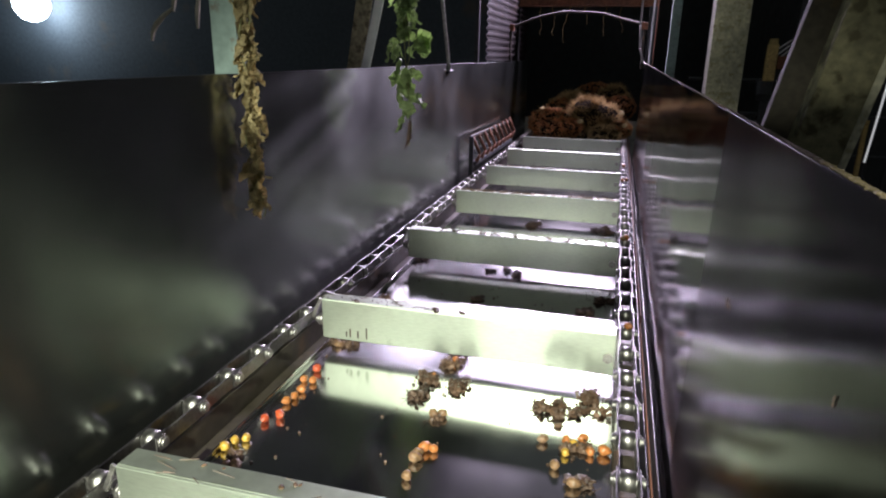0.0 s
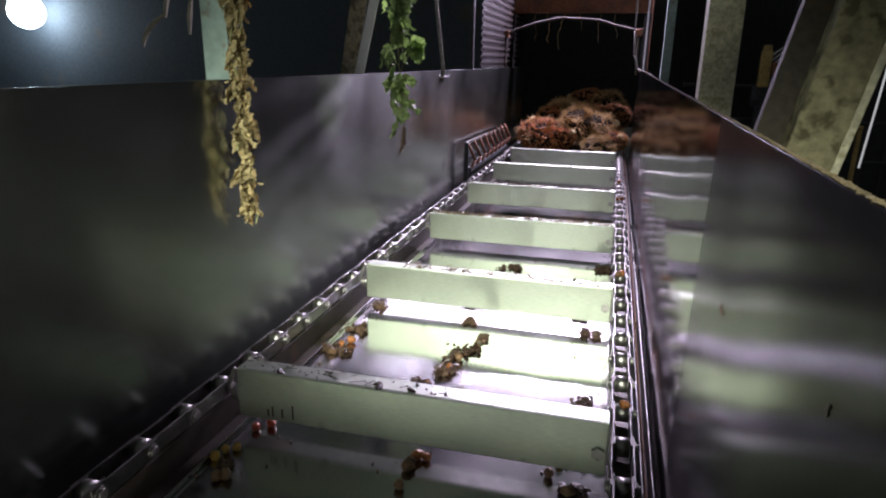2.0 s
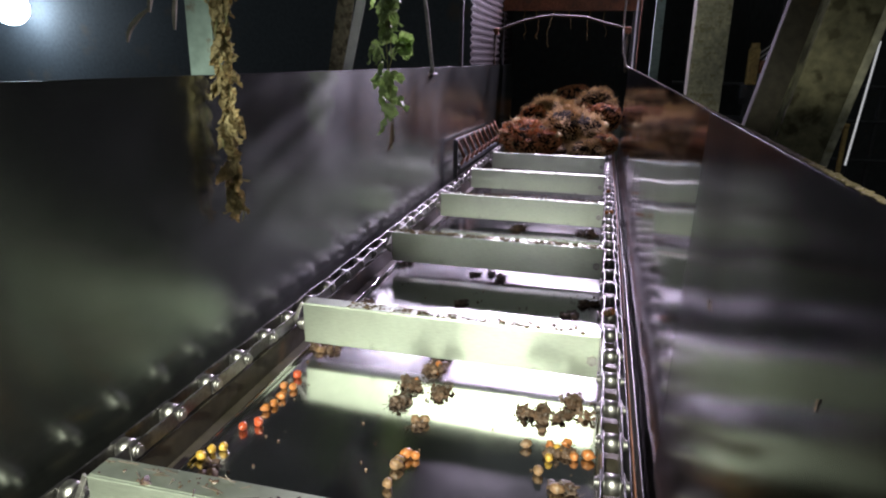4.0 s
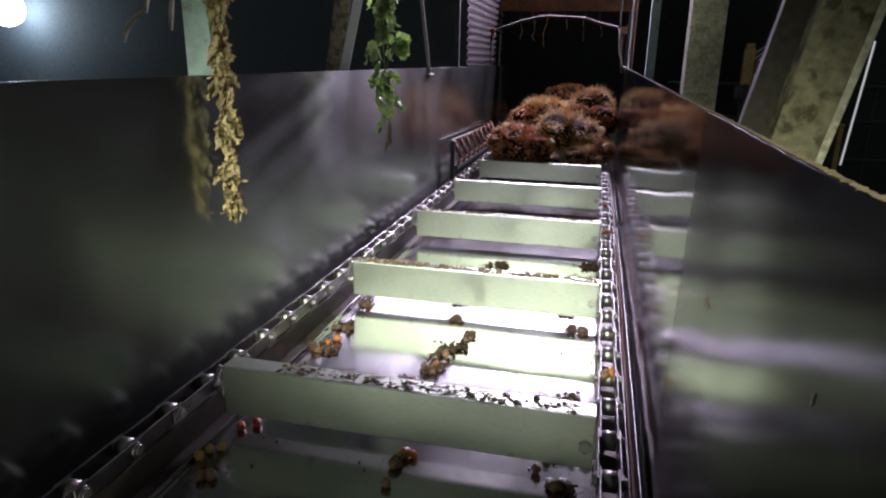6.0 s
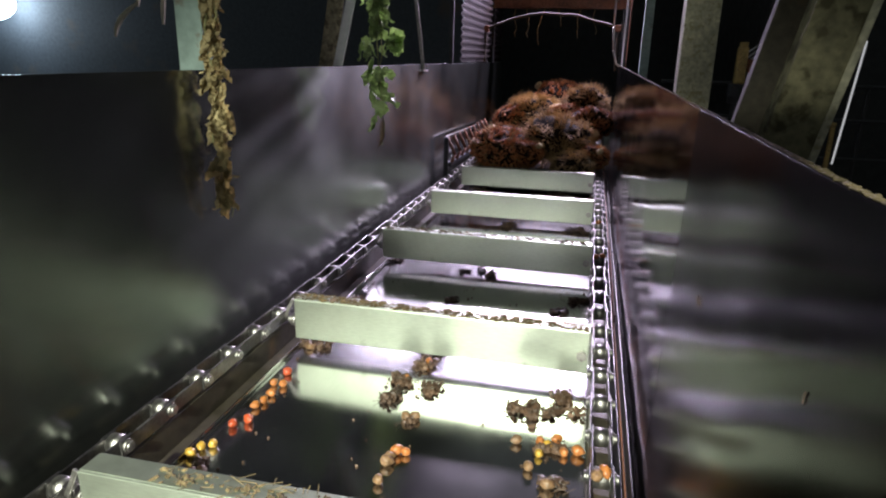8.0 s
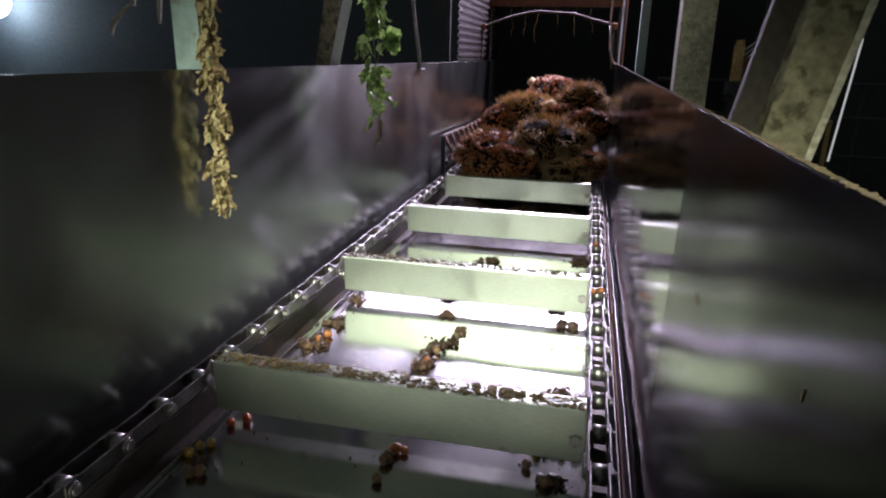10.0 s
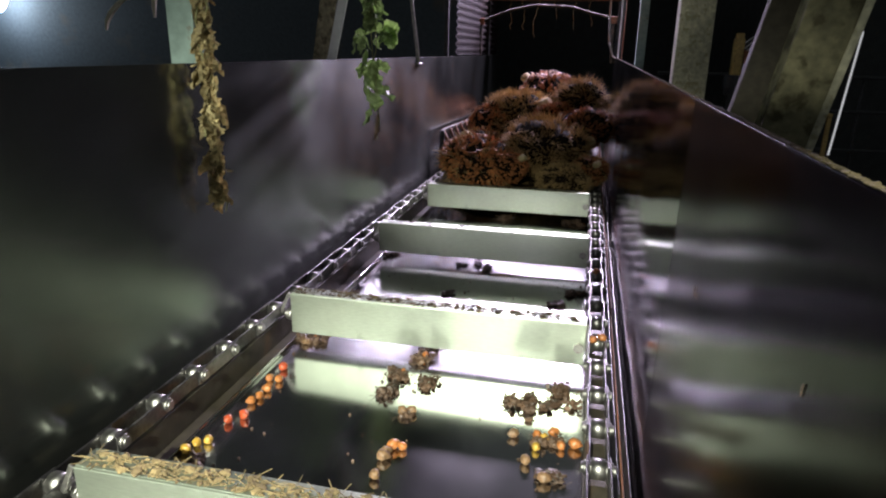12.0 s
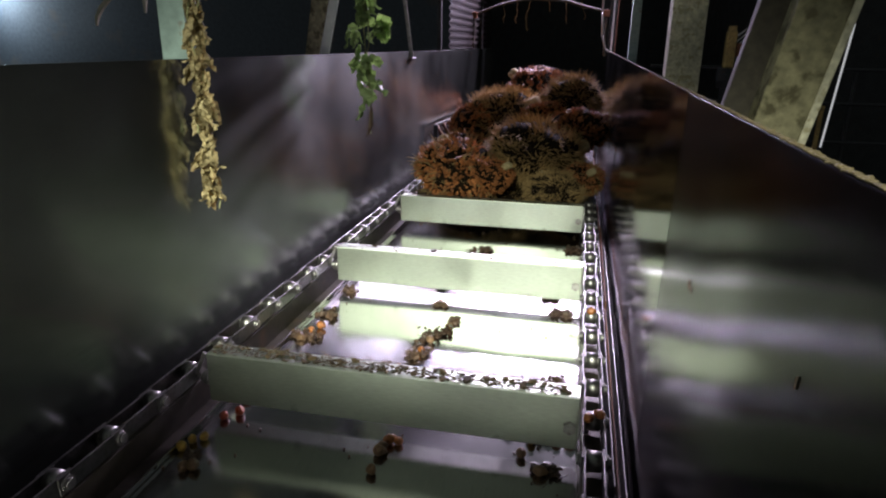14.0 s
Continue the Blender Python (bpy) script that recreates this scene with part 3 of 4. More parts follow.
specks()
RIDERS = []
for i, (key, x, y, z) in enumerate((("org", 0.505, 1.936, 0.131), ("org", 0.462, 1.925, 0.0), ("tan", 0.49, 2.976, 0.131), ("org", 0.505, 2.99, 0.131),
                                    ("org", 0.488, 4.50, 0.131), ("org", 0.512, 4.52, 0.131), ("org", 0.500, 5.12, 0.131))):
    if z:
        ob = tagged(loose_fruit(key, x, y, 900 + i, z), "orange palm fruit riding on the chain")
        RIDERS.append((ob, ob.matrix_world.copy()))
CLUMPS = [(-0.09, 1.57, 0.05), (-0.07, 1.66, 0.05), (0.02, 1.64, 0.04), (0.30, 1.61, 0.055), (0.38, 1.61, 0.03), (0.43, 1.66, 0.06), (0.01, 1.47, 0.025),
          (0.38, 1.43, 0.04), (-0.03, 1.80, 0.055), (0.0, 1.92, 0.06), (0.02, 2.06, 0.035), (-0.04, 2.2, 0.03), (-0.42, 1.83, 0.05),
          (-0.42, 2.02, 0.04), (-0.42, 2.25, 0.04), (0.01, 2.72, 0.045), (0.005, 2.88, 0.05), (0.40, 2.20, 0.04), (0.42, 2.98, 0.05), (-0.015, 3.62, 0.06),
          (0.385, 3.62, 0.06), (0.40, 1.28, 0.035), (-0.43, 2.78, 0.035), (-0.08, 2.72, 0.02), (0.43, 2.51, 0.045), (-0.07, 2.36, 0.022), (0.36, 2.35, 0.028), (-0.03, 3.92, 0.05), (0.37, 3.92, 0.05), (-0.42, 1.17, 0.02)]
for i, (x, y, s) in enumerate(CLUMPS):
    husk_clump(x, y, 500 + i, s)


def flight_litter(k, seed, count, x0, x1):
    """Straw and crushed fibre lying along a flight's top flange."""
    rnd = random.Random(seed)
    bm = bmesh.new()
    for i in range(count):
        x, y = rnd.uniform(x0, x1), rnd.uniform(0.008, 0.055)
        if rnd.random() < 0.6:
            r = rnd.uniform(0.0015, 0.0045) if rnd.random() < 0.85 else rnd.uniform(0.005, 0.010)
            vs = bmesh.ops.create_icosphere(bm, subdivisions=1, radius=r)["verts"]
            turn = Matrix.Rotation(rnd.uniform(0, math.tau), 3, "Z")
            for v in vs:
                v.co = turn @ Vector((v.co.x * 1.5, v.co.y, v.co.z * 0.55)) * rnd.uniform(0.55, 1.35)
            bmesh.ops.translate(bm, vec=(x, min(y, 0.055 - r * 0.6), r * 0.25), verts=vs)
        else:
            a, ln = rnd.uniform(0, math.tau), rnd.uniform(0.015, 0.05)
            rod(bm, (x, y, 0.002), (x + ln * math.cos(a), y + ln * 0.5 * math.sin(a), rnd.uniform(0.001, 0.012)), 0.0009, 4)
    if k == 0:
        for x, h in ((-0.385, 0.020), (-0.372, 0.030), (-0.345, 0.026), (-0.315, 0.040)):
            box(bm, x, x + 0.005, -0.0016, -0.0004, ZB - ZT + 0.012, ZB - ZT + 0.012 + h, 0.0004)
    y = Y0 + k * STEP
    ob = single("fibre_litter", bm, FIBRE if k in (1, 2, 3) else HUSK, "crushed fibre and straw along a flight's top edge" if k in (1, 2, 3)
                else "dark wet scraps along a flight's top edge", "debris", "flight litter", "stuff", pose(0, y, ZT))
    LITTER.append((ob, y))


LITTER = []
for k, count, x0, x1 in ((0, 60, -0.46, 0.1), (1, 300, -0.32, 0.42), (2, 700, -0.46, 0.46), (3, 480, -0.46, 0.45), (4, 90, -0.4, 0.45), (5, 60, -0.4, 0.4), (-1, 30, -0.4, 0.4)):
    flight_litter(k, 700 + k, count, x0, x1)


# ---- things round the trough ----
def build_vine(name, x, y, top, tip, mat, label, seed, leaves, leaf, wide, slim, curl, crowd=0.8):
    rnd = random.Random(seed)
    ob = empty(name, pose(x, y, 0), label, "plant")
    bm = bmesh.new()
    for s in range(4):
        p = Vector((rnd.uniform(-wide, wide) * 0.3, rnd.uniform(-wide, wide) * 0.3, top))
        end = tip + (top - tip) * (0.0, 0.15, 0.3, 0.5)[s]
        while p.z > end:
            q = p + Vector((rnd.uniform(-0.009, 0.009) - p.x * 0.12, rnd.uniform(-0.009, 0.009) - p.y * 0.12, -0.03))
            rod(bm, p, q, 0.0022, 5)
            p = q
    part("stem", bm, VINE, ob)
    shapes = []
    for s in range(6):
        bm = bmesh.new()
        prev = None
        for q in range(7):
            v = q / 6
            w2 = slim * math.sin(math.pi * (0.06 + 0.9 * v ** 0.8)) * rnd.uniform(0.55, 1.25)
            bend = -0.35 * v * v * rnd.uniform(0.3, 1.4)
            cur = [bm.verts.new((k * w2, v + rnd.uniform(-0.05, 0.05), bend + curl * rnd.uniform(-1, 1))) for k in (-1, -0.45, 0.45, 1)]
            if prev:
                for k in range(3):
                    bm.faces.new((prev[k], prev[k + 1], cur[k + 1], cur[k]))
            prev = cur
        bmesh.ops.solidify(bm, geom=bm.faces[:], thickness=0.008)
        shapes.append(mesh_of("leaf", bm, mat))
    for i in range(leaves):
        f = rnd.random() ** crowd
        z = tip + (top - tip) * f
        w = wide * (0.45 + 0.75 * math.sin(math.pi * min(1, f * 1.15)) ** 0.7)
        a = rnd.uniform(0, math.tau)
        o = part("leaf", shapes[i % 6], None, ob)
        s = leaf * rnd.uniform(0.45, 1.25)
        o.matrix_basis = pose(w * math.cos(a) * rnd.random(), w * math.sin(a) * rnd.random(), z, rnd.uniform(-105, -50), rnd.uniform(-30, 30),
                              rnd.uniform(0, 360)) @ Matrix.Diagonal((s, s, s, 1))
    return ob


build_vine("hanging_dry_vine", -0.566, 1.585, 1.9, 0.50, DRYLEAF, "dried yellow-brown vine hanging down the steel wall", 21, 480, 0.052, 0.022, 0.26, 0.16)
green_vine = build_vine("hanging_green_vine", -0.46, 2.62, 2.1, 0.60, GREENLEAF, "fresh green climbing vine hanging over the trough", 22, 320, 0.082, 0.066, 0.46, 0.12, 0.55)


# a dead leaf turning on a thread under the green vine
bm = bmesh.new()
rod(bm, (0.0, 0, 0.78), (0.016, 0, 0.675), 0.0012, 5)
rod(bm, (0.016, 0, 0.675), (0.012, 0, 0.60), 0.006, 6, 0.011)
rod(bm, (0.012, 0, 0.60), (-0.008, 0.004, 0.555), 0.009, 6, 0.002)
rod(bm, (0.014, 0, 0.64), (0.026, 0.004, 0.60), 0.004, 5, 0.002)
part("dead_leaf", bm, HUSK, green_vine, "dark shrivelled leaf")


def stuck_scrap(y, z, high, seed):
    """A dried splash stuck to the wall."""
    rnd = random.Random(seed)
    bm = bmesh.new()
    for i in range(7):
        r = rnd.uniform(0.0008, 0.0018)
        vs = bmesh.ops.create_icosphere(bm, subdivisions=1, radius=r)["verts"]
        for v in vs:
            v.co = Vector((v.co.x * 0.5, v.co.y, v.co.z * 1.8)) * rnd.uniform(0.7, 1.3)
        bmesh.ops.translate(bm, vec=(0, rnd.gauss(0, 0.0015), high * (i / 6 - 0.5)), verts=vs)
    x = RIGHT - 0.018 * (1 - (z + 0.06) / 0.92) - 0.0012
    single("stuck_scrap", bm, HUSK, "dark dried scrap stuck to the steel wall", "debris", "stuck scraps", m=pose(x, y, z))


for i, (y, z, high) in enumerate(((0.518, 0.693, 0.009), (0.955, 0.602, 0.007), (0.972, 0.604, 0.012))):
    stuck_scrap(y, z, high, 60 + i)


def post(name, a, b, wide, deep, mat, label, flange=0.0, face=(0, -1, 0), edge=None):
    ob = empty(name, Matrix.Translation(a), label, "post")
    d = Vector(b) - Vector(a)
    part("web", bar(bmesh.new(), (0, 0, 0), d, wide, deep, face), mat, ob)
    if flange:
        off = Vector((wide / 2 - 0.003, deep / 2 + flange / 2, 0))
        part("flange", bar(bmesh.new(), off, d + off, 0.006, flange, face), edge or mat, ob)
    part("foot_plate", boxed(-wide * 0.6, wide * 0.6, -0.04, 0.06, -0.008, 0.0, 0.002), mat, ob)
    return ob


def build_frame():
    post("steel_post", (-0.652, 1.62, 0.0), (-0.655, 1.62, 2.6), 0.078, 0.012, PAINT, "pale green flaking steel angle post behind the wall", 0.06)
    post("pale_post", (0.680, 1.94, 0.2), (0.672, 1.94, 2.7), 0.088, 0.07, MOSSY, "blotchy pale painted square post beside the wall")
    dark = post("dark_brace", (0.678, 1.3, 0.75), (0.905, 1.3, 1.85), 0.056, 0.03, GRIMY, "dark slanted steel brace with a crusted edge", 0.03, edge=BRACE)
    pale = post("pale_brace", (0.708, 1.2, 0.69), (0.945, 1.2, 1.85), 0.078, 0.05, BRACE, "blotchy olive slanted brace beside the wall")
    rnd = random.Random(31)
    bm = bmesh.new()
    for i in range(330):  # flaking crust up the dark brace's edge
        f = rnd.random()
        r = rnd.uniform(0.0015, 0.0046)
        vs = bmesh.ops.create_icosphere(bm, subdivisions=1, radius=r)["verts"]
        for v in vs:
            v.co *= rnd.uniform(0.6, 1.4)
        bmesh.ops.translate(bm, vec=(0.227 * f + 0.029 + rnd.gauss(0, 0.0022), -0.016 + rnd.uniform(-0.002, 0.004), 1.1 * f), verts=vs)
    tagged(part("rust_crust", bm, SCALE, dark, "pale flaking crust along the edge"), kind="stuff")
    # paler strip puts the brace's lit side into colour
    part("edge_strip", bar(bmesh.new(), (0.045, -0.012, 0.0), (0.282, -0.012, 1.16), 0.013, 0.03), MOSSY, pale, "paler flaking edge, coloured as the brace's lit side")
    post("slanted_strut", (-0.655, 2.6, 0.80), (-0.36, 2.6, 2.0), 0.040, 0.008, WHITE, "thin slanted bright steel strut")
    # this strut's shade is put into its dark paint
    post("slanted_strut", (-0.76, 2.75, 0.80), (-0.56, 2.75, 1.9), 0.075, 0.008, BRACE, "slanted steel strut, painted dark olive for the shade on it")
    post("thin_strut", (-0.605, 3.9, 0.86), (-0.70, 3.9, 1.6), 0.022, 0.008, ROLLER, "thin bright steel strut on the wall lip")
    post("edge_post", (-0.632, 4.80, 0.2), (-0.632, 4.80, 2.2), 0.03, 0.03, DARKSTEEL, "thin dark steel post at a wall joint")
    post("edge_post", (0.79, 5.6, 0.0), (0.79, 5.6, 2.2), 0.07, 0.05, PAINT, "grey steel post behind the wall end")
    # corrugated sheet over the far left wall
    bm = bmesh.new()
    n = 90
    a = [[bm.verts.new((-0.640 + 0.010 * math.cos(math.pi * i * 0.5), y, 0.90 + i * 0.014)) for i in range(n)] for y in (5.2, 7.5)]
    for i in range(n - 1):
        bm.faces.new((a[0][i], a[0][i + 1], a[1][i + 1], a[1][i]))
    bmesh.ops.solidify(bm, geom=bm.faces[:], thickness=0.002)
    single("corrugated_sheet", bm, CORR, "rust-tinged corrugated metal sheet above the wall", "sheet metal", smooth=True)
    # bent rod over the far end
    ob = empty("bent_rod", pose(0, 6.3, 0), "thin rusty bent rod arching over the trough", "rod")
    bm = bmesh.new()
    pts = [(-0.63, 0, 0.9), (-0.63, 0, 1.20), (-0.34, 0, 1.307), (-0.09, 0, 1.346), (0.22, 0, 1.323), (0.58, 0, 1.228), (0.585, 0, 0.85)]
    rings = []
    for i in range(6 * (len(pts) - 1) + 1):
        k = min(i // 6, len(pts) - 2)
        p = Vector(pts[k]).lerp(Vector(pts[k + 1]), i / 6 - k)
        along = (Vector(pts[min(k + 1, len(pts) - 1)]) - Vector(pts[k])).normalized()
        side = along.cross(Vector((0, 1, 0)))
        p += side * 0.003 * math.sin(i * 0.9)
        rings.append([bm.verts.new(p + 0.011 * (math.cos(j * math.tau / 8) * side + math.sin(j * math.tau / 8) * Vector((0, 1, 0)))) for j in range(8)])
    for a, b in zip(rings, rings[1:]):
        for j in range(8):
            bm.faces.new((a[j], a[(j + 1) % 8], b[(j + 1) % 8], b[j]))
    bm.faces.new(rings[0]), bm.faces.new(rings[-1])
    bmesh.ops.recalc_face_normals(bm, faces=bm.faces[:])
    part("arch", bm, GRIMY, ob, smooth=True)
    part("clamp", boxed(-0.66, -0.60, -0.02, 0.02, 1.17, 1.23, 0.004), RUST, ob)
    part("clamp", boxed(0.55, 0.61, -0.02, 0.02, 1.19, 1.25, 0.004), RUST, ob)
    ob = empty("rusty_beam", pose(0, 6.8, 0), "rusty steel beam across the trough", "beam")
    part("web", boxed(-0.7, 0.7, -0.006, 0.006, 1.43, 1.60, 0.002), RUST, ob)
    part("lower_flange", boxed(-0.7, 0.7, -0.05, 0.05, 1.42, 1.43, 0.002), RUST, ob)
    part("upper_flange", boxed(-0.7, 0.7, -0.05, 0.05, 1.60, 1.61, 0.002), RUST, ob)
    for x in (-0.66, 0.66):
        part("leg", boxed(x - 0.035, x + 0.035, -0.03, 0.03, -0.1, 1.42, 0.003), DARKSTEEL, ob)
    # loose fibres hanging from the beam
    for i, x in enumerate((-0.42, -0.30, -0.12, 0.02, 0.22, 0.36)):
        rnd = random.Random(40 + i)
        bm = bmesh.new()
        p = Vector((0, 0, 0))
        for _ in range(rnd.randint(5, 10)):
            q = p + Vector((rnd.uniform(-0.02, 0.02), rnd.uniform(-0.02, 0.02), -0.035))
            rod(bm, p, q, 0.005, 5)
            p = q
        single("hanging_fibre", bm, FIBRE, "dry plant fibre hanging from the rusty beam", "debris", "hanging fibres", m=pose(x, 6.76, 1.425))
    # conduit and cable by the right wall's end
    ob = empty("conduit", pose(0.575, 5.6, 0), "thin bent metal cable conduit at the wall end", "pipe")
    bm = bmesh.new()
    pts = [(-0.05, 0, 1.9), (-0.048, 0, 1.2), (-0.035, 0, 1.02), (0.0, 0, 0.915), (0.06, 0, 0.875), (0.09, -0.4, 0.87)]
    for p, q in zip(pts, pts[1:]):
        rod(bm, p, q, 0.008, 8)
    part("tube", bm, ROLLER, ob, smooth=True)
    ob = empty("cable", pose(0.62, 5.62, 0), "pale cable running up beside the conduit", "cable")
    part("strand", rodded((0, 0, 0.85), (0.0, 0, 2.0), 0.007, 8), WHITE, ob)
    part("strand", rodded((0.03, 0.02, 0.85), (0.035, 0.02, 2.0), 0.005, 8), RUST, ob)


build_frame()


def build_rack():
    """A slanted comb of fingers between two bars, on the left of the trough."""
    ob = empty("finger_guard", pose(-0.54, 4.4, 0.0), "dark steel guard of bent fingers between two bars", "guard")
    part("lower_bar", bar(bmesh.new(), (0, 0, 0.21), (0, 1.62, 0.18), 0.03, 0.03, (1, 0, 0)), DARKSTEEL, ob)
    part("upper_bar", bar(bmesh.new(), (-0.03, 0, 0.395), (-0.03, 1.62, 0.355), 0.02, 0.02, (1, 0, 0)), RAIL, ob)
    for i in range(9):
        y = 0.02 + i * 0.195
        bm = bmesh.new()
        rod(bm, (0.005, y, 0.21), (0.03, y + 0.04, 0.27), 0.011, 8)
        rod(bm, (0.03, y + 0.04, 0.27), (-0.025, y + 0.03, 0.39), 0.011, 8)
        part("finger", bm, RUST, ob, smooth=True)
    part("end_post", bar(bmesh.new(), (-0.02, -0.015, 0.0), (-0.02, -0.015, 0.40), 0.03, 0.02), DARKSTEEL, ob)


build_rack()


def build_yard():
    # machine seen beyond the right wall
    ob = empty("gear_motor", pose(2.0, 8.0, 0.0), "small yellow upright motor with cables on a rail", "motor")
    part("housing", boxed(-0.055, 0.055, -0.05, 0.05, 0.72, 1.12, 0.02), YELLOW, ob)
    part("cap", rodded((0, 0, 1.12), (0, 0, 1.17), 0.045, 14), YELLOW, ob)
    part("terminal_box", boxed(0.06, 0.17, -0.04, 0.04, 0.85, 0.99, 0.01), RUST, ob)
    part("fan_cover", rodded((-0.03, 0, 0.58), (-0.03, 0, 0.72), 0.085, 18), DARKSTEEL, ob)
    for i in range(3):
        bm = bmesh.new()
        rod(bm, (0.06, 0, 0.95 + i * 0.06), (0.16, -0.02, 1.05 + i * 0.05), 0.007, 6)
        rod(bm, (0.16, -0.02, 1.05 + i * 0.05), (0.25, 0, 0.93 + i * 0.12), 0.007, 6)
        part("cable", bm, WHITE, ob)
    part("bracket", boxed(-0.08, 0.12, 0.05, 0.09, 0.5, 0.72, 0.006), DARKSTEEL, ob)
    part("stand", boxed(-0.04, 0.04, 0.05, 0.10, -1.7, 0.5, 0.006), DARKSTEEL, ob)
    ob = empty("guard_rail", pose(0, 8.3, 0), "dark steel walkway railing in the yard", "railing")
    for z in (0.72, 0.34, -0.10):
        part("rail", rodded((1.2, 0, z), (6.5, 0, z), 0.02, 10), DARKSTEEL, ob)
    for x in (1.6, 2.5, 3.45, 4.4, 5.3, 6.2):
        part("rail_post", rodded((x, 0.03, -1.7), (x, 0.03, 0.74), 0.022, 10), DARKSTEEL, ob)
    ob = empty("upright_tube_lamp", pose(3.08, 7.9, 0), "thin white upright tube lamp before the railing", "lamp")
    part("tube", rodded((0.0, 0, -0.11), (0.10, 0, 1.2), 0.011, 10), STRIP, ob, "glowing white tube")
    part("stub", rodded((0.0, 0, -1.7), (0.0, 0, -0.11), 0.03, 10), DARKSTEEL, ob)
    ob = empty("work_table", pose(2.80, 7.6, 0), "yellow-edged steel stand in the yard", "stand")
    part("top", boxed(-0.25, 0.12, -0.1, 0.25, 0.34, 0.37, 0.004), YELLOW, ob)
    for x in (-0.23, 0.1):
        part("leg", boxed(x - 0.02, x + 0.02, -0.08, -0.04, -1.7, 0.34, 0.003), YELLOW, ob)
    # lamps
    # flood lamp: the wide globe stands in for its soft bloom
    ob = empty("flood_lamp", pose(*FLOOD), "bright bluish white flood lamp, its globe shaped like its bloom", "lamp")
    bm = bmesh.new()
    bmesh.ops.create_uvsphere(bm, u_segments=24, v_segments=14, radius=0.24)
    part("globe", bm, LAMPGLOW, ob, "glowing lamp globe", True)
    part("socket", rodded((0, 0, 0.22), (0, 0, 0.36), 0.08, 14), DARKSTEEL, ob)
    part("shaft", rodded((0, 0, 0.36), (0, 0, 4.46), 0.03, 12), DARKSTEEL, ob)
    ob = empty("tube_lamp", look(TUBE, (0.0, 3.0, 0.0)) @ pose(0, 0, 0.02), "white tube lamp hung across the trough", "lamp")
    part("housing", boxed(-1.10, 1.10, -0.10, 0.10, 0.012, 0.06, 0.01), WHITE, ob)
    part("glass", boxed(-1.05, 1.05, -0.07, 0.07, 0.0, 0.011), TUBEGLOW, ob, "glowing tube")
    for x in (-0.4, 0.4):
        part("hanger", rodded((x, 0, 0.06), (x, 0.3, 0.9), 0.006, 6), DARKSTEEL, ob)
    ob = empty("work_lamp", look(WORK, AIM) @ pose(0, 0, 0.12), "small bright work lamp high over the trough", "lamp")
    part("housing", boxed(-0.07, 0.07, -0.06, 0.06, 0.012, 0.06, 0.01), DARKSTEEL, ob)
    part("glass", boxed(-0.05, 0.05, -0.04, 0.04, 0.0, 0.011), WORKGLOW, ob, "glowing lamp glass")
    part("arm", rodded((0.0, 0.0, 0.06), (RIGHT - WORK[0] + 0.06, 0.0, 0.06), 0.012, 10), DARKSTEEL, ob, "dark steel arm")
    ob = empty("lamp_stand", pose(RIGHT + 0.06, WORK[1] - 0.06, -1.7), "dark steel lamp stand outside the trough", "stand")
    part("shaft", rodded((0, 0, 0), (0, 0, WORK[2] + 1.9), 0.02, 10), DARKSTEEL, ob)
    part("foot", rodded((0, 0, 0), (0, 0, 0.02), 0.18, 20), DARKSTEEL, ob)


build_yard()


# dry grass scraps over the wall on the left
for i, (x, y, z, dx, dz) in enumerate(((-1.115, 1.9, 0.979, 0.098, 0.105), (-1.02, 1.9, 1.07, 0.03, 0.09), (-0.97, 1.95, 1.02, 0.02, 0.12))):
    bm = bmesh.new()
    for q in range(4):
        f, g = q / 4, (q + 1) / 4
        rod(bm, (dx * f * f, 0, dz * f), (dx * g * g, 0, dz * g), 0.002 + 0.0075 * math.sin(math.pi * (f * 0.8 + 0.1)), 5, 0.002 + 0.0075 * math.sin(math.pi * (g * 0.8 + 0.1)))
    rod(bm, (dx, 0, dz), (dx * 1.5, 0.0, 0.75), 0.0015, 5)
    single("hanging_grass", bm, STRAW, "dry pale grass blade hanging behind the wall", "debris", "hanging grass", m=pose(x, y, z))


# ---- movement ----
RETURN, KNEE, CLIMB = -1.76, -0.86, radians(24)  # a bar at the start, where the run begins to climb, how steeply


def return_pose(s):
    """Where a bar stands after s metres along the run: level, then climbing to lift its shade."""
    if s <= KNEE:
        return pose(0, s, 1.742)
    return pose(0, KNEE + (s - KNEE) * math.cos(CLIMB), 1.742 + (s - KNEE) * math.sin(CLIMB))


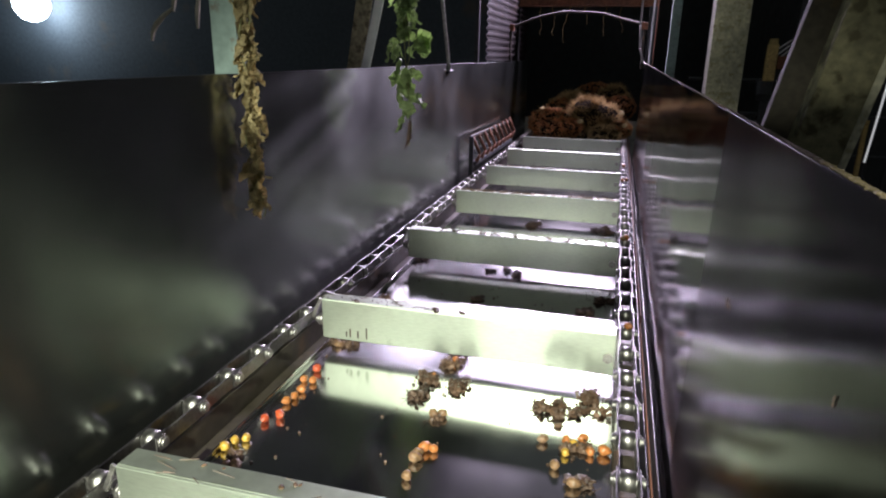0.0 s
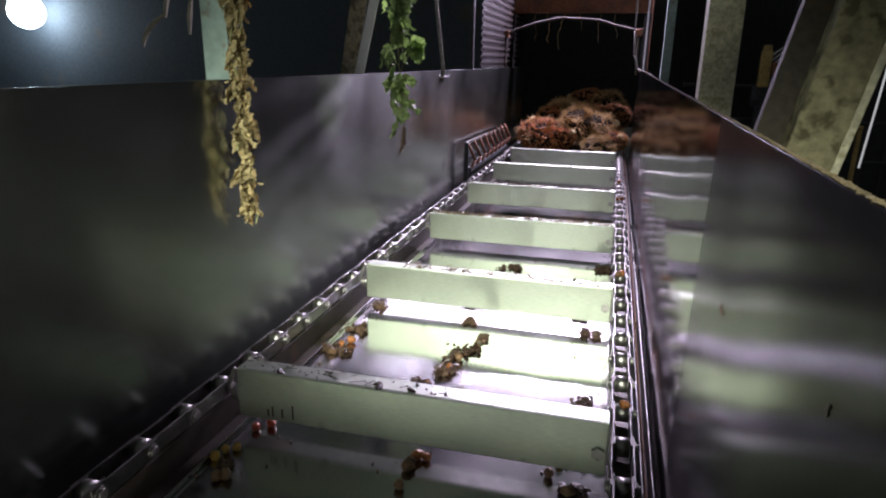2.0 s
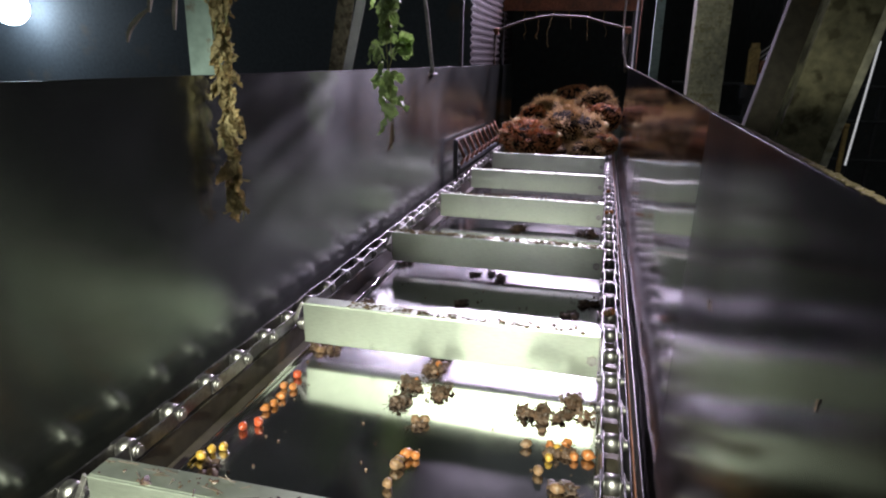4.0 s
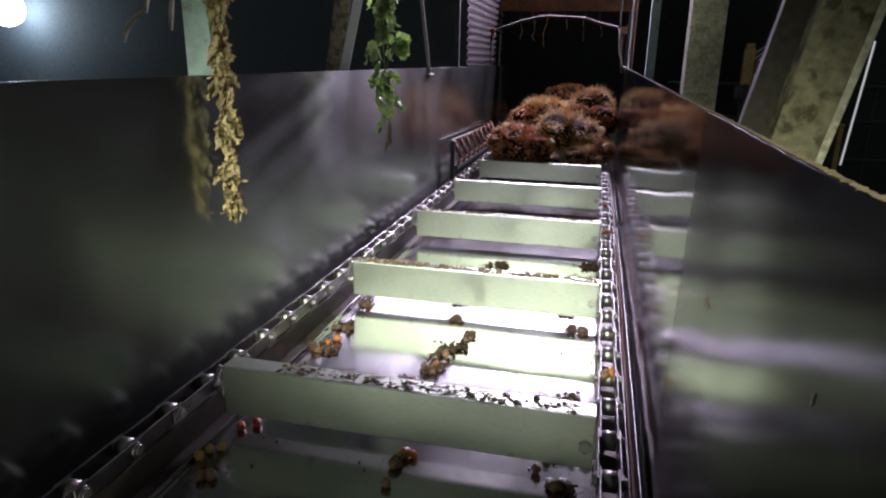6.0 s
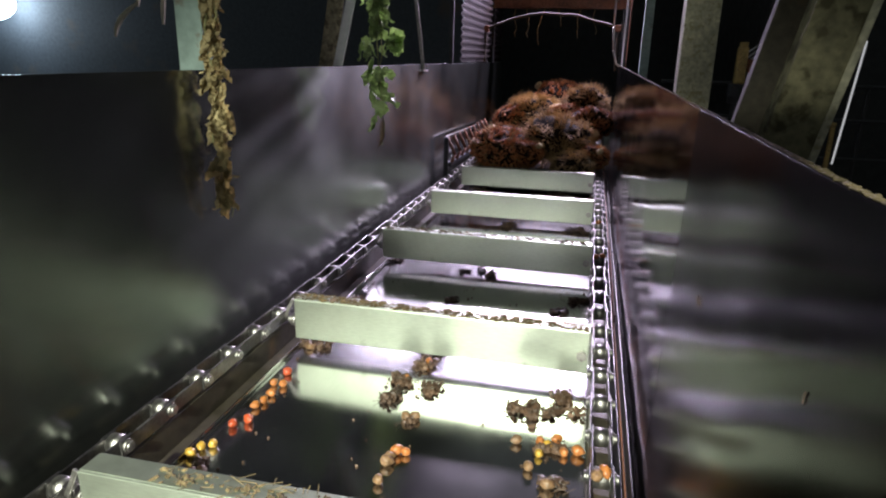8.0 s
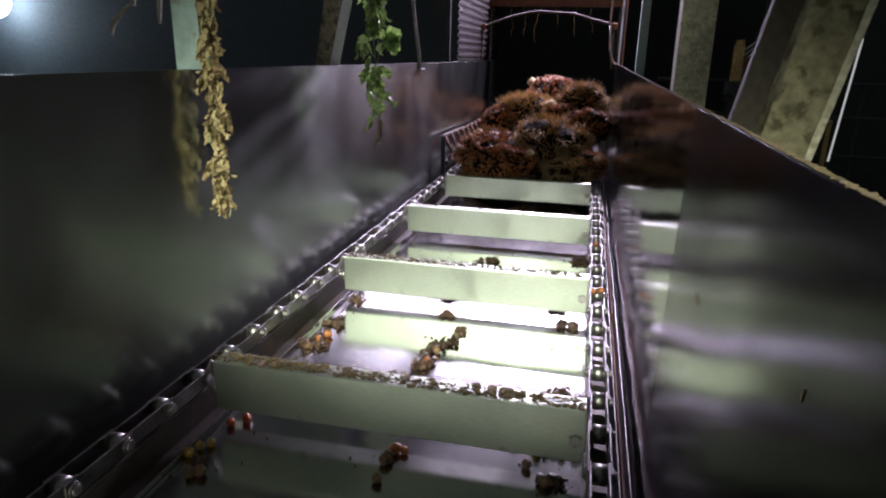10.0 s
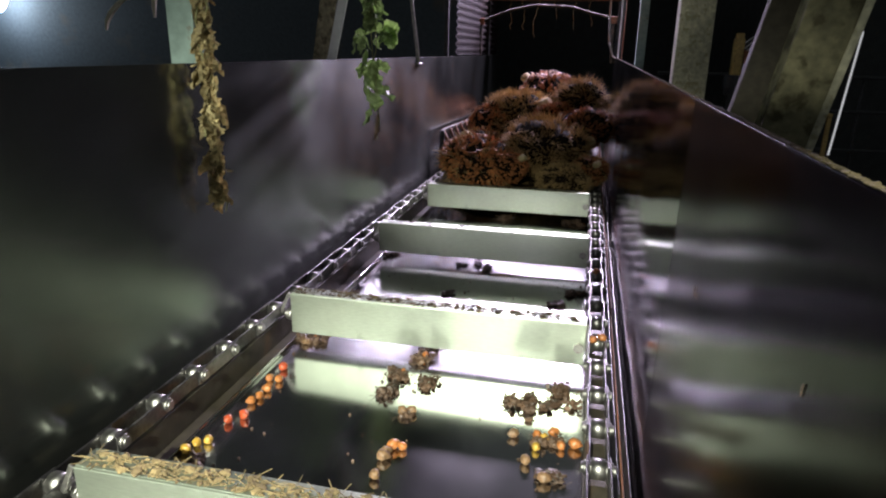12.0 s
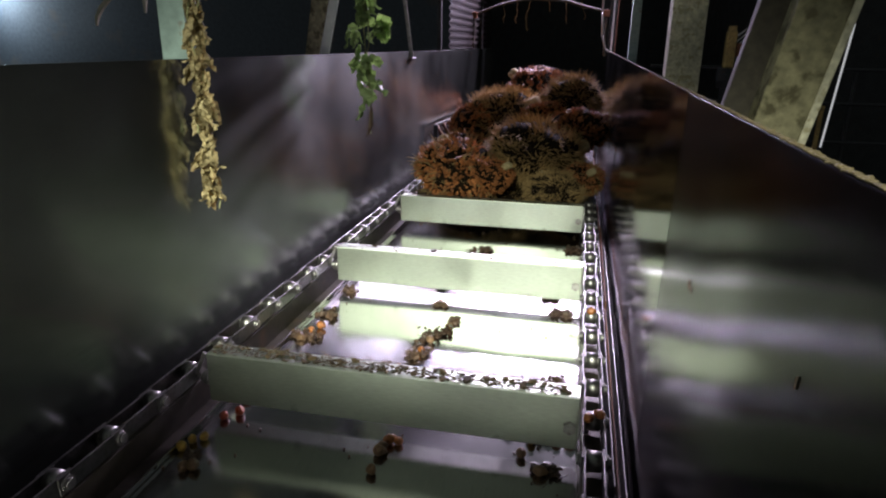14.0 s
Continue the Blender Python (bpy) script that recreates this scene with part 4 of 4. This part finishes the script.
def build_return_run():
    """Unseen return run added overhead: bars one pitch apart that shade the work lamp's beam, on two fixed rails."""
    rails = empty("return_rails", pose(0, 0, 0), "unseen dark steel rails carrying the shading bars overhead", "rail")
    far = return_pose(4.4).translation
    for x in (-0.72, 0.72):
        part("rail", boxed(x - 0.02, x + 0.02, -6.6, KNEE, 1.672, 1.712, 0.003), DARKSTEEL, rails)
        part("climbing_rail", bar(bmesh.new(), (x, KNEE + 0.022, 1.692), (x, far.y + 0.022, far.z - 0.05), 0.04, 0.04, (1, 0, 0)), DARKSTEEL, rails)
        for y in (-5.8, -3.6, -0.95):
            xl = x + math.copysign(0.047, x)
            part("leg", boxed(xl - 0.025, xl + 0.025, y - 0.025, y + 0.025, -1.7, 1.712, 0.003), DARKSTEEL, rails)
    first = single("return_bar", boxed(-0.74, 0.74, -0.12, 0.12, -0.028, 0.025, 0.004), DARKSTEEL, "unseen dark steel bar riding overhead, shading the work lamp's beam", "conveyor bar",
                   "returning bars", m=return_pose(RETURN - 5 * STEP))
    return [(first, RETURN - 5 * STEP)] + [(copy_thing(first, return_pose(RETURN + k * STEP)), RETURN + k * STEP) for k in range(-4, 4)]


RETURNING = build_return_run()


def motions():
    for ob, start in RETURNING:
        walk(ob, [(0.5 * i, return_pose(start + SPEED * 0.5 * i)) for i in range(29)])
    for ob, y in FLIGHTS:
        walk(ob, [(0.0, pose(0, y, 0)), (14.0, pose(0, y - SPEED * 14.0, 0))])
    for ob, y in LITTER:
        walk(ob, [(0.0, pose(0, y, ZT)), (14.0, pose(0, y - SPEED * 14.0, ZT))])
    for ob in CHAINS:
        x, y, z = ob.matrix_basis.translation
        walk(ob, [(0.0, pose(x, y, z)), (14.0, pose(x, y - SPEED * 14.0, z))])
    for ob, (x, y, z), turn in MOVING:
        back = min(1.0, max(0.0, (y - 6.95) / 0.5))  # the upper bunches lag and climb while the heap closes up
        rows = []
        for t, lag in ((0.0, 1.0), (3.0, 0.75), (6.0, 0.4), (9.0, 0.1), (10.5, 0.0), (14.0, 0.0)):
            a, b, c = turn
            rows.append((t, pose(x, y + 0.45 * lag * back - SPEED * t, z - 0.14 * lag * back, a + 25 * lag * back, b, c)))
        walk(ob, rows)
    walk(CHAFF, [(0.0, pose(0, 0, 0)), (14.0, pose(0, -SPEED * 14.0, 0))])
    for ob, m in RIDERS:
        walk(ob, [(0.0, m), (14.0, Matrix.Translation((0, -SPEED * 14.0, 0)) @ m)])


motions()
